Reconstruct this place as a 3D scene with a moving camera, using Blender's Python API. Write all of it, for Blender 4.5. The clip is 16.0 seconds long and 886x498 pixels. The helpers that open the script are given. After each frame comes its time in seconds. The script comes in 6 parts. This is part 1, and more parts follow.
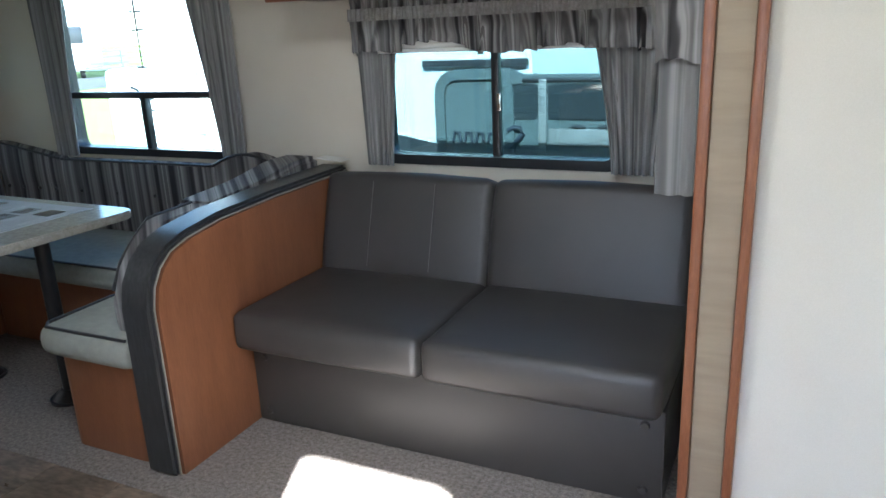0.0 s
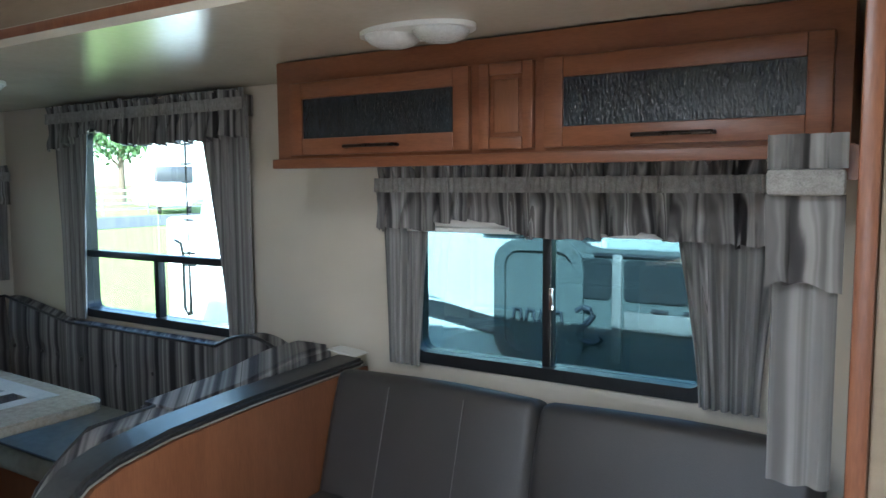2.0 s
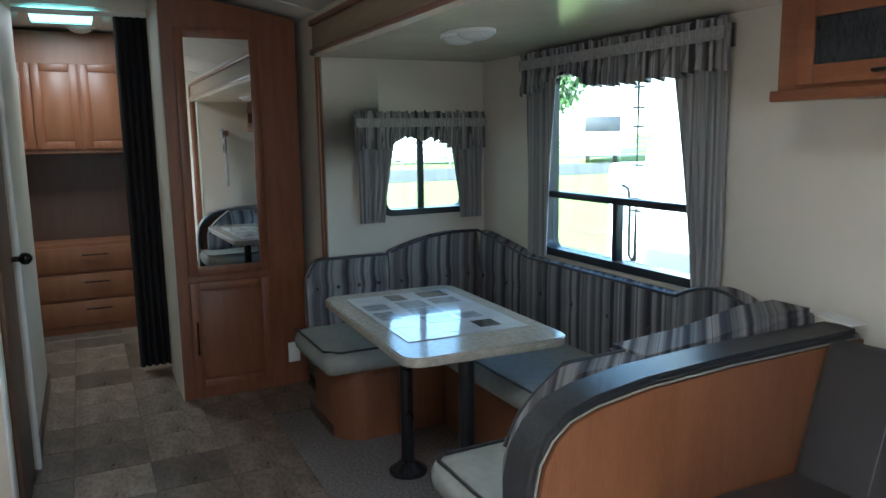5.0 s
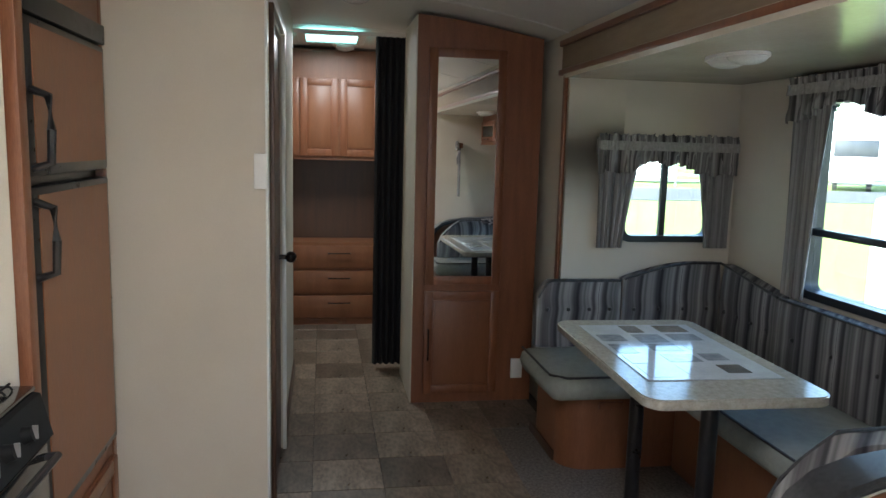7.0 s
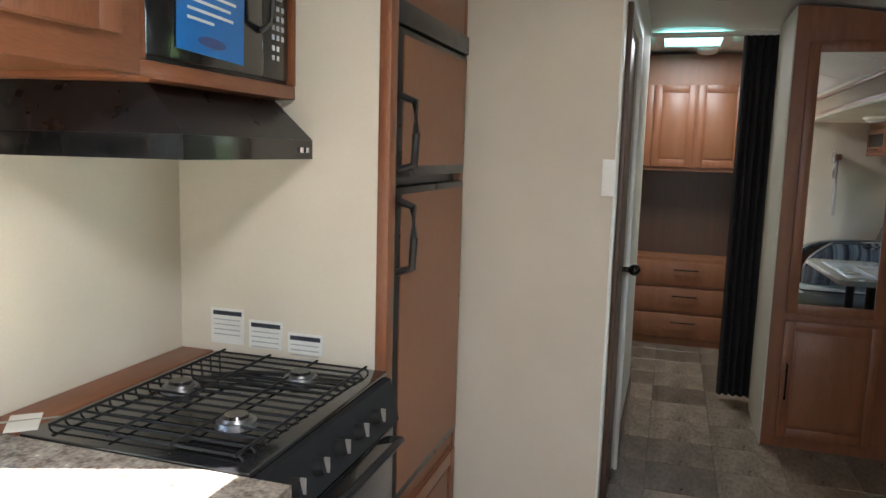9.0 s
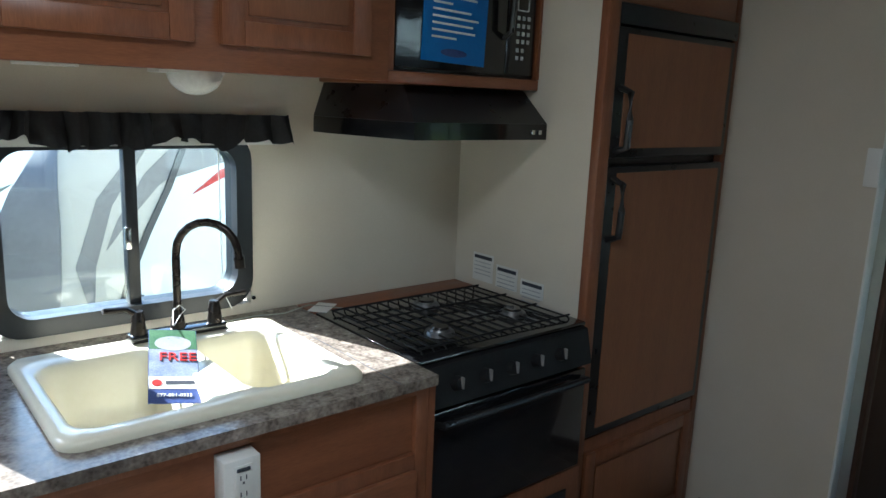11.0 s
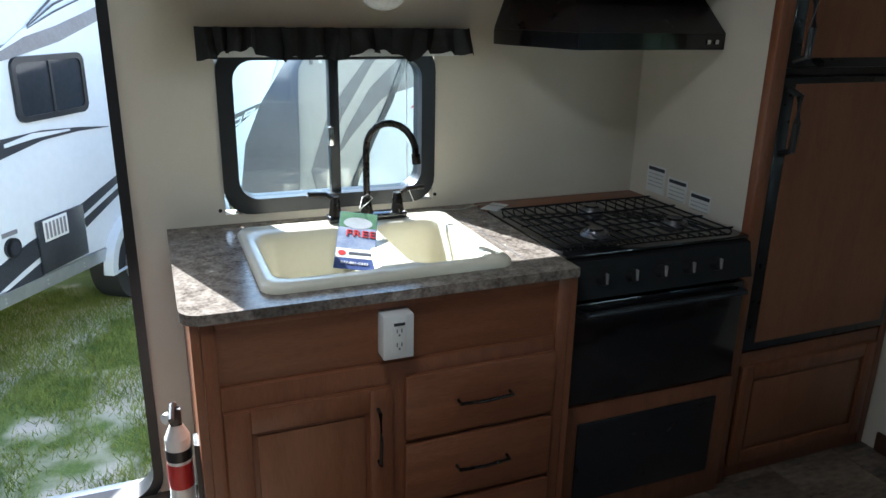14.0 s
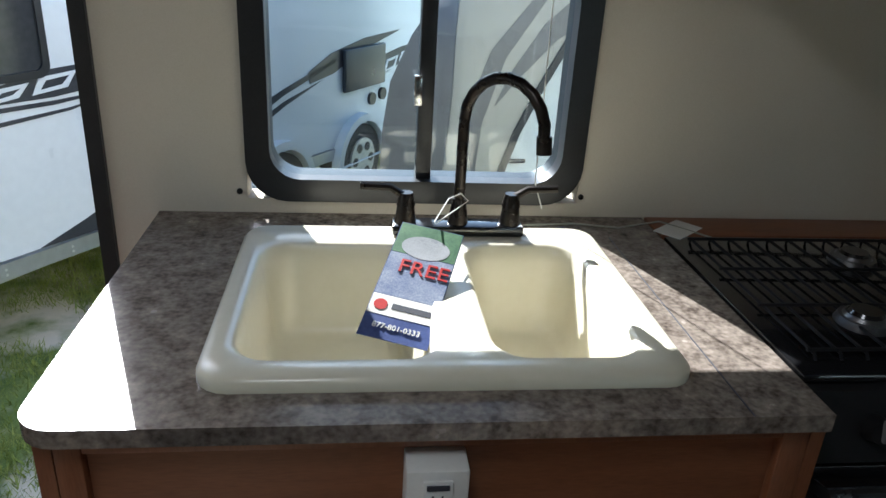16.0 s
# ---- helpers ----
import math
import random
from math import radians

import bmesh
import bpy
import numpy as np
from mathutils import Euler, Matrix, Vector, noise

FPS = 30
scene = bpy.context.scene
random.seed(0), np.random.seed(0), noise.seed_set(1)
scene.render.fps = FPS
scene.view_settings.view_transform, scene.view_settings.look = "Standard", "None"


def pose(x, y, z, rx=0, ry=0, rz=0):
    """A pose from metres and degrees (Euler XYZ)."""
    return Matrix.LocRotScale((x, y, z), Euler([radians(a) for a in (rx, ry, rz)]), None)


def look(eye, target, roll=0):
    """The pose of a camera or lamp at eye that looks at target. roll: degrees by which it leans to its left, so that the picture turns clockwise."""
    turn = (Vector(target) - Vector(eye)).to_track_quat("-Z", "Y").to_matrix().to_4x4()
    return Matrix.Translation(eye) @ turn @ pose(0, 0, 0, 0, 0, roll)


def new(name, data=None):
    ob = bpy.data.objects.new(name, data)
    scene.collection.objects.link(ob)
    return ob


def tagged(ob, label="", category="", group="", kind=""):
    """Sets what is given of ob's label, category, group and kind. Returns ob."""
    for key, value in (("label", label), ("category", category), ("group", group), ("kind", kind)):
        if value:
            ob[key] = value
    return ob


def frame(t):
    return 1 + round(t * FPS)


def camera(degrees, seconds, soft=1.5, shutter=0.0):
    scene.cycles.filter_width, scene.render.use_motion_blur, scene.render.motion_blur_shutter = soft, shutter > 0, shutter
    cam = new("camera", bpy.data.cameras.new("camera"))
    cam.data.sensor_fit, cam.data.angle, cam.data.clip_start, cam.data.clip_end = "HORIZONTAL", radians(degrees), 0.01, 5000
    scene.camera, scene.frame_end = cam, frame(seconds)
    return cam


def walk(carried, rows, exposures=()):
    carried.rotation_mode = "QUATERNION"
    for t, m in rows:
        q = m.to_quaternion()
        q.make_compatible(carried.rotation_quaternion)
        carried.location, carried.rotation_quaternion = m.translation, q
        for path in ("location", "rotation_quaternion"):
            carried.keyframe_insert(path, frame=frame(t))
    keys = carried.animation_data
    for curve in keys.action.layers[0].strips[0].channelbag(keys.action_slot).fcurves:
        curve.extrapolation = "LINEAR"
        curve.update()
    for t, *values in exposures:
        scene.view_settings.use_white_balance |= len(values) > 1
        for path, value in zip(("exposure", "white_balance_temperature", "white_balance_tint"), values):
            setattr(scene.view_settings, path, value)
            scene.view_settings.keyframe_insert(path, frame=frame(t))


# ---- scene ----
cam = camera(62.4, 16.0)
PATH = [
    (0, (1.106, 0.878, 1.418), (0.282, 2.608, 0.845), -2.5),
    (0.5, (1.101, 1.01, 1.412), (0.243, 2.689, 0.744), -1.7),
    (1, (1.033, 1.194, 1.418), (0.192, 2.869, 0.72), -2.1),
    (1.5, (0.975, 1.402, 1.439), (0.176, 3.198, 1.074), -1.2),
    (2, (0.962, 1.549, 1.503), (-0.085, 3.243, 1.318), -0.4),
    (2.5, (0.907, 1.647, 1.469), (-0.484, 3.058, 1.192), 2.4),
    (3, (0.802, 1.653, 1.477), (-0.638, 3.004, 1.159), 0.2),
    (3.5, (0.768, 1.609, 1.451), (-0.67, 2.962, 1.132), 1.2),
    (4, (0.84, 1.569, 1.46), (-0.662, 2.839, 1.101), 0.8),
    (4.5, (0.8, 1.528, 1.455), (-0.857, 2.596, 1.113), 0.3),
    (4.7, (0.764, 1.533, 1.459), (-0.948, 2.515, 1.133), -0.3),
    (7, (0.655, 1.431, 1.508), (-1.299, 1.756, 1.232), 1.5),
    (7.5, (0.641, 1.415, 1.51), (-1.336, 1.56, 1.246), 1.5),
    (8, (0.636, 1.4, 1.503), (-1.346, 1.365, 1.232), 1.4),
    (8.5, (0.612, 1.38, 1.498), (-1.356, 1.164, 1.216), 1.1),
    (9, (0.532, 1.421, 1.483), (-1.361, 0.835, 1.217), 1.6),
    (11.3, (0.566, 2.187, 1.584), (-0.536, 0.562, 1.202), 1.0),
    (11.5, (0.591, 2.219, 1.595), (-0.389, 0.511, 1.245), 0.1),
    (12, (0.613, 2.317, 1.612), (-0.108, 0.471, 1.344), 0.9),
    (12.5, (0.591, 2.419, 1.61), (0.041, 0.516, 1.335), 0.7),
    (13, (0.574, 2.473, 1.614), (0.058, 0.561, 1.329), 0.7),
    (13.5, (0.537, 2.478, 1.589), (-0.163, 0.64, 1.226), 1.6),
    (13.8, (0.517, 2.444, 1.557), (-0.203, 0.645, 1.065), 0.9),
    (14, (0.501, 2.399, 1.554), (-0.21, 0.636, 0.934), 1.0),
    (14.5, (0.438, 2.157, 1.543), (-0.166, 0.369, 0.883), 2.0),
    (15, (0.362, 1.911, 1.501), (-0.238, 0.158, 0.747), 2.5),
    (15.5, (0.248, 1.743, 1.478), (-0.218, -0.045, 0.711), 2.5),
    (16, (0.092, 1.556, 1.449), (-0.145, -0.268, 0.664), 3.4),
]
EXPOSE = [(0.0, 4.0, 5700, 8), (1.5, 4.0, 5700, 8), (2.5, 3.7, 5600, 6), (4.5, 3.9, 5600, 6), (7.0, 4.05, 6300, 12), (9.2, 4.3, 6300, 12), (11.3, 2.45, 5500, 4), (13.0, 2.05, 5400, 3), (14.0, 2.25, 5600, 6), (15.0, 2.15, 5800, 8), (16.0, 1.75, 5900, 9)]
walk(cam, [(t, look(eye, target, roll)) for t, eye, target, roll in PATH], EXPOSE)

# ---- world and sun ----
SUN = Vector((-0.37, 1.0, -0.73))
world = bpy.data.worlds.new("world")
scene.world = world
world.use_nodes = True
sky = world.node_tree.nodes.new("ShaderNodeTexSky")
sky.sky_type, sky.sun_disc = "NISHITA", False
sky.sun_elevation = radians(36)
sky.sun_rotation = math.atan2(-SUN.x, -SUN.y)
world.node_tree.links.new(sky.outputs[0], world.node_tree.nodes["Background"].inputs[0])
world.node_tree.nodes["Background"].inputs[1].default_value = 0.15
lamp = bpy.data.lights.new("sun", "SUN")
lamp.energy, lamp.angle, lamp.color = 5.0, radians(0.5), (1.0, 0.96, 0.9)
# front and ceiling fill lamps, added unseen; sky light under the bedroom vent
for nm, size, watts, eye, to in (("front_fill_light", (1.0, 0.55), 0.4, (2.57, 1.1, 1.35), (0, 1.1, 1.1)), ("ceiling_fill_light", (0.4, 0.4), 1.5, (0.35, 1.5, 2.26), (0.35, 1.5, 0)), ("bedroom_vent_light", (0.36, 0.36), 1.0, (-4.75, 1.49, 2.24), (-4.75, 1.49, 0))):
    al = bpy.data.lights.new(nm, "AREA")
    al.shape, al.size, al.size_y, al.energy, al.color = "RECTANGLE", size[0], size[1], watts, (1.0, 1.0, 1.0)
    new(nm, al).matrix_world = look(eye, to)
new("sun", lamp).matrix_world = look((0, 0, 8), Vector((0, 0, 8)) + SUN)


# ---- materials ----
def mat(name, c1, c2=None, scale=8.0, rough=0.5, bump=0.0, stretch=(1, 1, 1), metal=0.0, fine=0.0, spec=0.5, vary=0.0, coat=0.0):
    """A surface of two colours mixed by coarse and fine noise, with a bump."""
    m = bpy.data.materials.new(name)
    m.use_nodes = True
    nt = m.node_tree
    b = nt.nodes["Principled BSDF"]
    b.inputs["Metallic"].default_value = metal
    b.inputs["Specular IOR Level"].default_value = spec
    b.inputs["Coat Weight"].default_value = coat
    co = nt.nodes.new("ShaderNodeTexCoord")
    mp = nt.nodes.new("ShaderNodeMapping")
    mp.inputs["Scale"].default_value = stretch
    nt.links.new(co.outputs["Object"], mp.inputs[0])
    n1 = nt.nodes.new("ShaderNodeTexNoise")
    n1.inputs["Scale"].default_value, n1.inputs["Detail"].default_value = scale, 6
    nt.links.new(mp.outputs[0], n1.inputs[0])
    n2 = nt.nodes.new("ShaderNodeTexNoise")
    n2.inputs["Scale"].default_value, n2.inputs["Detail"].default_value = fine or scale * 14, 3
    nt.links.new(mp.outputs[0], n2.inputs[0])
    mx = nt.nodes.new("ShaderNodeMath")
    mx.operation = "MULTIPLY_ADD"
    mx.inputs[1].default_value = 0.45
    nt.links.new(n2.outputs[0], mx.inputs[0])
    sc = nt.nodes.new("ShaderNodeMath")
    sc.operation = "MULTIPLY"
    sc.inputs[1].default_value = 0.55
    nt.links.new(n1.outputs[0], sc.inputs[0])
    nt.links.new(sc.outputs[0], mx.inputs[2])
    ramp = nt.nodes.new("ShaderNodeValToRGB")
    ramp.color_ramp.elements[0].position, ramp.color_ramp.elements[1].position = 0.35, 0.65
    ramp.color_ramp.elements[0].color = (*c1, 1)
    ramp.color_ramp.elements[1].color = (*(c2 or [v * 1.15 for v in c1]), 1)
    nt.links.new(mx.outputs[0], ramp.inputs[0])
    colour = ramp.outputs[0]
    if vary:
        info = nt.nodes.new("ShaderNodeObjectInfo")
        hsv = nt.nodes.new("ShaderNodeHueSaturation")
        rng = nt.nodes.new("ShaderNodeMapRange")
        rng.inputs[3].default_value, rng.inputs[4].default_value = 1 - vary, 1 + vary
        nt.links.new(info.outputs["Random"], rng.inputs[0])
        nt.links.new(rng.outputs[0], hsv.inputs["Value"])
        nt.links.new(colour, hsv.inputs["Color"])
        colour = hsv.outputs[0]
    nt.links.new(colour, b.inputs["Base Color"])
    rr = nt.nodes.new("ShaderNodeMapRange")
    rr.inputs[3].default_value, rr.inputs[4].default_value = max(0.02, rough - 0.08), min(1, rough + 0.08)
    nt.links.new(n1.outputs[0], rr.inputs[0])
    nt.links.new(rr.outputs[0], b.inputs["Roughness"])
    if bump:
        bp = nt.nodes.new("ShaderNodeBump")
        bp.inputs["Strength"].default_value, bp.inputs["Distance"].default_value = bump, 0.004
        nt.links.new(n2.outputs[0], bp.inputs["Height"])
        nt.links.new(bp.outputs[0], b.inputs["Normal"])
    return m


def striped(name, colours, scale, rough=0.75, bump=0.3):
    """Woven cloth with upright stripes of uneven width."""
    m = mat(name, (0.5, 0.5, 0.5), None, 20, rough, bump, fine=900)
    nt = m.node_tree
    co = nt.nodes.new("ShaderNodeTexCoord")
    sep = nt.nodes.new("ShaderNodeSeparateXYZ")
    nt.links.new(co.outputs["Object"], sep.inputs[0])
    add = nt.nodes.new("ShaderNodeMath")
    nt.links.new(sep.outputs[0], add.inputs[0])
    nt.links.new(sep.outputs[1], add.inputs[1])
    n = nt.nodes.new("ShaderNodeTexNoise")
    n.noise_dimensions = "1D"
    n.inputs["Scale"].default_value, n.inputs["Detail"].default_value = scale, 2
    nt.links.new(add.outputs[0], n.inputs["W"])
    ramp = nt.nodes.new("ShaderNodeValToRGB")
    ramp.color_ramp.interpolation = "LINEAR"
    els = ramp.color_ramp.elements
    for i, c in enumerate(colours):
        e = els[i] if i < 2 else els.new(0.5)
        e.position = 0.3 + 0.42 * i / (len(colours) - 1)
        e.color = (*c, 1)
    nt.links.new(n.outputs[0], ramp.inputs[0])
    nt.links.new(ramp.outputs[0], nt.nodes["Principled BSDF"].inputs["Base Color"])
    return m


def glass(name, tint, gloss):
    m = bpy.data.materials.new(name)
    m.use_nodes = True
    nt = m.node_tree
    nt.nodes.remove(nt.nodes["Principled BSDF"])
    tr, gl, mix = (nt.nodes.new("ShaderNode" + k) for k in ("BsdfTransparent", "BsdfGlossy", "MixShader"))
    tr.inputs[0].default_value = (*tint, 1)
    gl.inputs["Roughness"].default_value = 0.02
    mix.inputs[0].default_value = gloss
    nt.links.new(tr.outputs[0], mix.inputs[1])
    nt.links.new(gl.outputs[0], mix.inputs[2])
    nt.links.new(mix.outputs[0], nt.nodes["Material Output"].inputs[0])
    return m


WALLPAPER = mat("wallpaper", (0.59, 0.54, 0.45), (0.65, 0.60, 0.51), 3, 0.7, 0.12, fine=420, spec=0.2)
CEILING = mat("ceiling_board", (0.66, 0.65, 0.61), (0.72, 0.71, 0.67), 4, 0.55, 0.05)
SLIDE_CEILING = mat("slide_ceiling_board", (0.56, 0.52, 0.42), (0.62, 0.57, 0.47), 3, 0.22, 0.02)
WOOD = mat("cherry_wood", (0.17, 0.058, 0.025), (0.25, 0.095, 0.042), 5, 0.38, 0.06, stretch=(6, 6, 0.7), fine=60)
WOOD_H = mat("cherry_wood_cross", (0.17, 0.058, 0.025), (0.25, 0.095, 0.042), 5, 0.38, 0.06, stretch=(0.7, 6, 6), fine=60)
WOOD_PANEL = mat("panel_wood", (0.19, 0.072, 0.031), (0.25, 0.10, 0.045), 4, 0.42, 0.05, stretch=(5, 5, 0.6), fine=50)
DARK_WOOD = mat("dark_door_wood", (0.06, 0.03, 0.018), (0.09, 0.045, 0.026), 5, 0.4, 0.05, stretch=(6, 6, 0.7))
LEATHER = mat("grey_vinyl", (0.040, 0.037, 0.035), (0.050, 0.046, 0.043), 6, 0.42, 0.25, fine=350)
PAD = mat("black_vinyl", (0.02, 0.02, 0.02), (0.05, 0.05, 0.052), 12, 0.35, 0.15, stretch=(8, 8, 1), fine=200)
SEAT = mat("seat_cloth", (0.27, 0.28, 0.25), (0.34, 0.35, 0.31), 30, 0.85, 0.4, fine=500, spec=0.2)
STRIPE = striped("striped_cloth", [(0.02, 0.018, 0.022), (0.055, 0.05, 0.055), (0.03, 0.028, 0.033), (0.13, 0.125, 0.125), (0.36, 0.35, 0.335)], 18)
CURTAIN = striped("curtain_cloth", [(0.12, 0.118, 0.115), (0.20, 0.196, 0.19), (0.14, 0.137, 0.133), (0.34, 0.335, 0.325)], 40)
VALANCE = striped("valance_cloth", [(0.03, 0.028, 0.029), (0.085, 0.08, 0.077), (0.045, 0.042, 0.044), (0.15, 0.142, 0.135), (0.42, 0.41, 0.39)], 30)
TRIM_CLOTH = mat("trim_band_cloth", (0.24, 0.23, 0.21), (0.38, 0.37, 0.35), 60, 0.85, 0.5, fine=300)
FASCIA_CLOTH = mat("fascia_cloth", (0.25, 0.19, 0.125), (0.32, 0.25, 0.17), 8, 0.7, 0.2, stretch=(1, 1, 6), fine=300)
DARK_CLOTH = mat("dark_curtain_cloth", (0.012, 0.012, 0.014), (0.02, 0.02, 0.023), 10, 0.85, 0.2)
BLACK = mat("black_metal", (0.012, 0.012, 0.013), (0.018, 0.018, 0.019), 20, 0.3, 0.02)
BLACK_GLOSS = mat("black_enamel", (0.008, 0.008, 0.009), (0.012, 0.012, 0.013), 20, 0.14, 0.0, coat=0.3)
BRONZE = mat("dark_bronze", (0.02, 0.016, 0.014), (0.035, 0.028, 0.024), 30, 0.28, 0.02, metal=0.7)
CHROME = mat("polished_steel", (0.6, 0.6, 0.6), (0.7, 0.7, 0.7), 20, 0.18, 0, metal=1.0)
FRAME = mat("window_rubber", (0.012, 0.013, 0.015), (0.02, 0.021, 0.023), 20, 0.35, 0.05)
GLASS = glass("window_glass", (0.93, 0.97, 0.97), 0.06)
TINTED = glass("tinted_window_glass", (0.25, 0.33, 0.34), 0.05)
KITCHEN_GLASS = glass("kitchen_window_glass", (0.8, 0.86, 0.87), 0.05)
GREY_GLASS = glass("grey_window_glass", (0.62, 0.68, 0.68), 0.05)
SMOKED = mat("smoked_glass", (0.012, 0.014, 0.016), (0.03, 0.033, 0.036), 60, 0.16, 0.9, fine=160, stretch=(1, 1, 0.35))
MIRROR = mat("mirror_silver", (0.82, 0.84, 0.84), (0.84, 0.86, 0.86), 1, 0.02, 0, metal=1.0)
MIRROR.node_tree.nodes["Principled BSDF"].inputs["Roughness"].default_value = 0.01
for link in list(MIRROR.node_tree.nodes["Principled BSDF"].inputs["Roughness"].links):
    MIRROR.node_tree.links.remove(link)
LAMINATE = mat("stone_laminate", (0.07, 0.055, 0.045), (0.30, 0.255, 0.215), 30, 0.24, 0.03, fine=110)
TABLE_TOP = mat("table_laminate", (0.30, 0.28, 0.23), (0.42, 0.40, 0.35), 40, 0.16, 0.02, fine=130)
EDGE = mat("laminate_edge", (0.25, 0.23, 0.19), (0.32, 0.3, 0.25), 40, 0.35, 0.02)
SINK = mat("bisque_plastic", (0.74, 0.70, 0.55), (0.78, 0.74, 0.60), 4, 0.22, 0.01)
WHITE = mat("white_plastic", (0.74, 0.74, 0.71), (0.79, 0.79, 0.76), 10, 0.35, 0.01)
LENS = mat("lamp_lens", (0.7, 0.7, 0.68), (0.85, 0.85, 0.83), 90, 0.2, 0.4)
PAPER = mat("white_paper", (0.66, 0.66, 0.63), (0.76, 0.76, 0.73), 10, 0.6, 0.03)
BLUE = mat("blue_print", (0.012, 0.14, 0.42), (0.015, 0.16, 0.47), 6, 0.3, 0.0)
INK = mat("dark_ink", (0.025, 0.03, 0.045), (0.04, 0.045, 0.06), 20, 0.5)
NAVY = mat("navy_print", (0.03, 0.05, 0.16), (0.06, 0.09, 0.24), 14, 0.35)
RED = mat("red_print", (0.42, 0.02, 0.02), (0.5, 0.03, 0.025), 10, 0.4)
GREEN = mat("green_print", (0.03, 0.1, 0.05), (0.10, 0.22, 0.10), 30, 0.45)
GREY_PRINT = mat("grey_print", (0.3, 0.32, 0.34), (0.45, 0.47, 0.49), 30, 0.3)
CARPET = mat("carpet_pile", (0.12, 0.105, 0.09), (0.30, 0.265, 0.235), 70, 0.95, 1.0, fine=190, spec=0.1)
TILE = mat("slate_vinyl", (0.065, 0.05, 0.037), (0.28, 0.22, 0.165), 7, 0.3, 0.1, stretch=(0.6, 1.4, 1), fine=40, vary=0.35)
GROUT = mat("vinyl_joint", (0.05, 0.042, 0.034), (0.075, 0.063, 0.05), 20, 0.6)
GLOSS_INK = mat("glossy_dark_picture", (0.03, 0.035, 0.045), (0.12, 0.13, 0.14), 30, 0.1, 0.02, coat=0.5)
GLOSS_GREY = mat("glossy_grey_picture", (0.2, 0.22, 0.24), (0.4, 0.42, 0.44), 30, 0.1, 0.02, coat=0.5)
RUBBER = mat("tyre_rubber", (0.02, 0.02, 0.02), (0.03, 0.03, 0.03), 20, 0.75, 0.1)
ALU = mat("aluminium", (0.5, 0.51, 0.52), (0.6, 0.61, 0.62), 20, 0.35, 0.03, metal=0.8)
SIDING = mat("white_siding", (0.70, 0.73, 0.74), (0.76, 0.79, 0.80), 1.2, 0.3, 0.02)
BEIGE_CAP = mat("beige_cap", (0.46, 0.43, 0.38), (0.52, 0.49, 0.44), 1.5, 0.3, 0.02)
GREY_SIDING = mat("grey_siding", (0.085, 0.10, 0.105), (0.11, 0.13, 0.135), 1.5, 0.25, 0.02)
CHARCOAL = mat("charcoal_decal", (0.03, 0.032, 0.038), (0.05, 0.052, 0.058), 3, 0.3)
GREY_DECAL = mat("grey_decal", (0.18, 0.17, 0.17), (0.24, 0.23, 0.23), 3, 0.35)
DARK_GLASS = mat("dark_pane", (0.02, 0.024, 0.028), (0.035, 0.04, 0.045), 2, 0.06)
TEAL_GLOW = mat("teal_glow_plastic", (0.3, 0.6, 0.6), (0.35, 0.65, 0.65), 5, 0.3)
ROAD = mat("asphalt", (0.05, 0.05, 0.052), (0.075, 0.075, 0.077), 2, 0.9, 0.2)
LEAF = mat("leaves", (0.03, 0.07, 0.02), (0.07, 0.13, 0.035), 3, 0.7, 0.2)
BARK = mat("bark", (0.09, 0.065, 0.045), (0.14, 0.1, 0.07), 8, 0.9, 0.5, stretch=(3, 3, 0.5))
# grass with sandy bare patches
GRASS = mat("grass_and_sand", (0.11, 0.16, 0.045), (0.23, 0.28, 0.09), 6, 0.9, 0.8, fine=120, spec=0.1)
gn = GRASS.node_tree
gb = gn.nodes["Principled BSDF"]
patch_noise = gn.nodes.new("ShaderNodeTexNoise")
patch_noise.inputs["Scale"].default_value, patch_noise.inputs["Detail"].default_value = 1.5, 8
gn.links.new(gn.nodes["Texture Coordinate"].outputs["Object"], patch_noise.inputs[0])
patch_ramp = gn.nodes.new("ShaderNodeValToRGB")
patch_ramp.color_ramp.elements[0].position, patch_ramp.color_ramp.elements[1].position = 0.44, 0.55
gn.links.new(patch_noise.outputs[0], patch_ramp.inputs[0])
patch_mix = gn.nodes.new("ShaderNodeMixRGB")
patch_mix.inputs[2].default_value = (0.64, 0.57, 0.47, 1)
# bare sand only on the worn side by the entry door
side_sep = gn.nodes.new("ShaderNodeSeparateXYZ")
gn.links.new(gn.nodes["Texture Coordinate"].outputs["Object"], side_sep.inputs[0])
side_rng = gn.nodes.new("ShaderNodeMapRange")
side_rng.inputs[1].default_value, side_rng.inputs[2].default_value, side_rng.inputs[3].default_value, side_rng.inputs[4].default_value = -1.0, 2.0, 1.0, 0.0
gn.links.new(side_sep.outputs[1], side_rng.inputs[0])
side_mul = gn.nodes.new("ShaderNodeMath")
side_mul.operation = "MULTIPLY"
gn.links.new(side_rng.outputs[0], side_mul.inputs[0])
gn.links.new(patch_ramp.outputs[0], side_mul.inputs[1])
gn.links.new(side_mul.outputs[0], patch_mix.inputs[0])
gn.links.new(gb.inputs["Base Color"].links[0].from_socket, patch_mix.inputs[1])
gn.links.new(patch_mix.outputs[0], gb.inputs["Base Color"])
# the teal plastic glows by itself in place of daylight coming through
skb = TEAL_GLOW.node_tree.nodes["Principled BSDF"]
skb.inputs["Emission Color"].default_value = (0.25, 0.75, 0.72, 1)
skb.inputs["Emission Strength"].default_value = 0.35


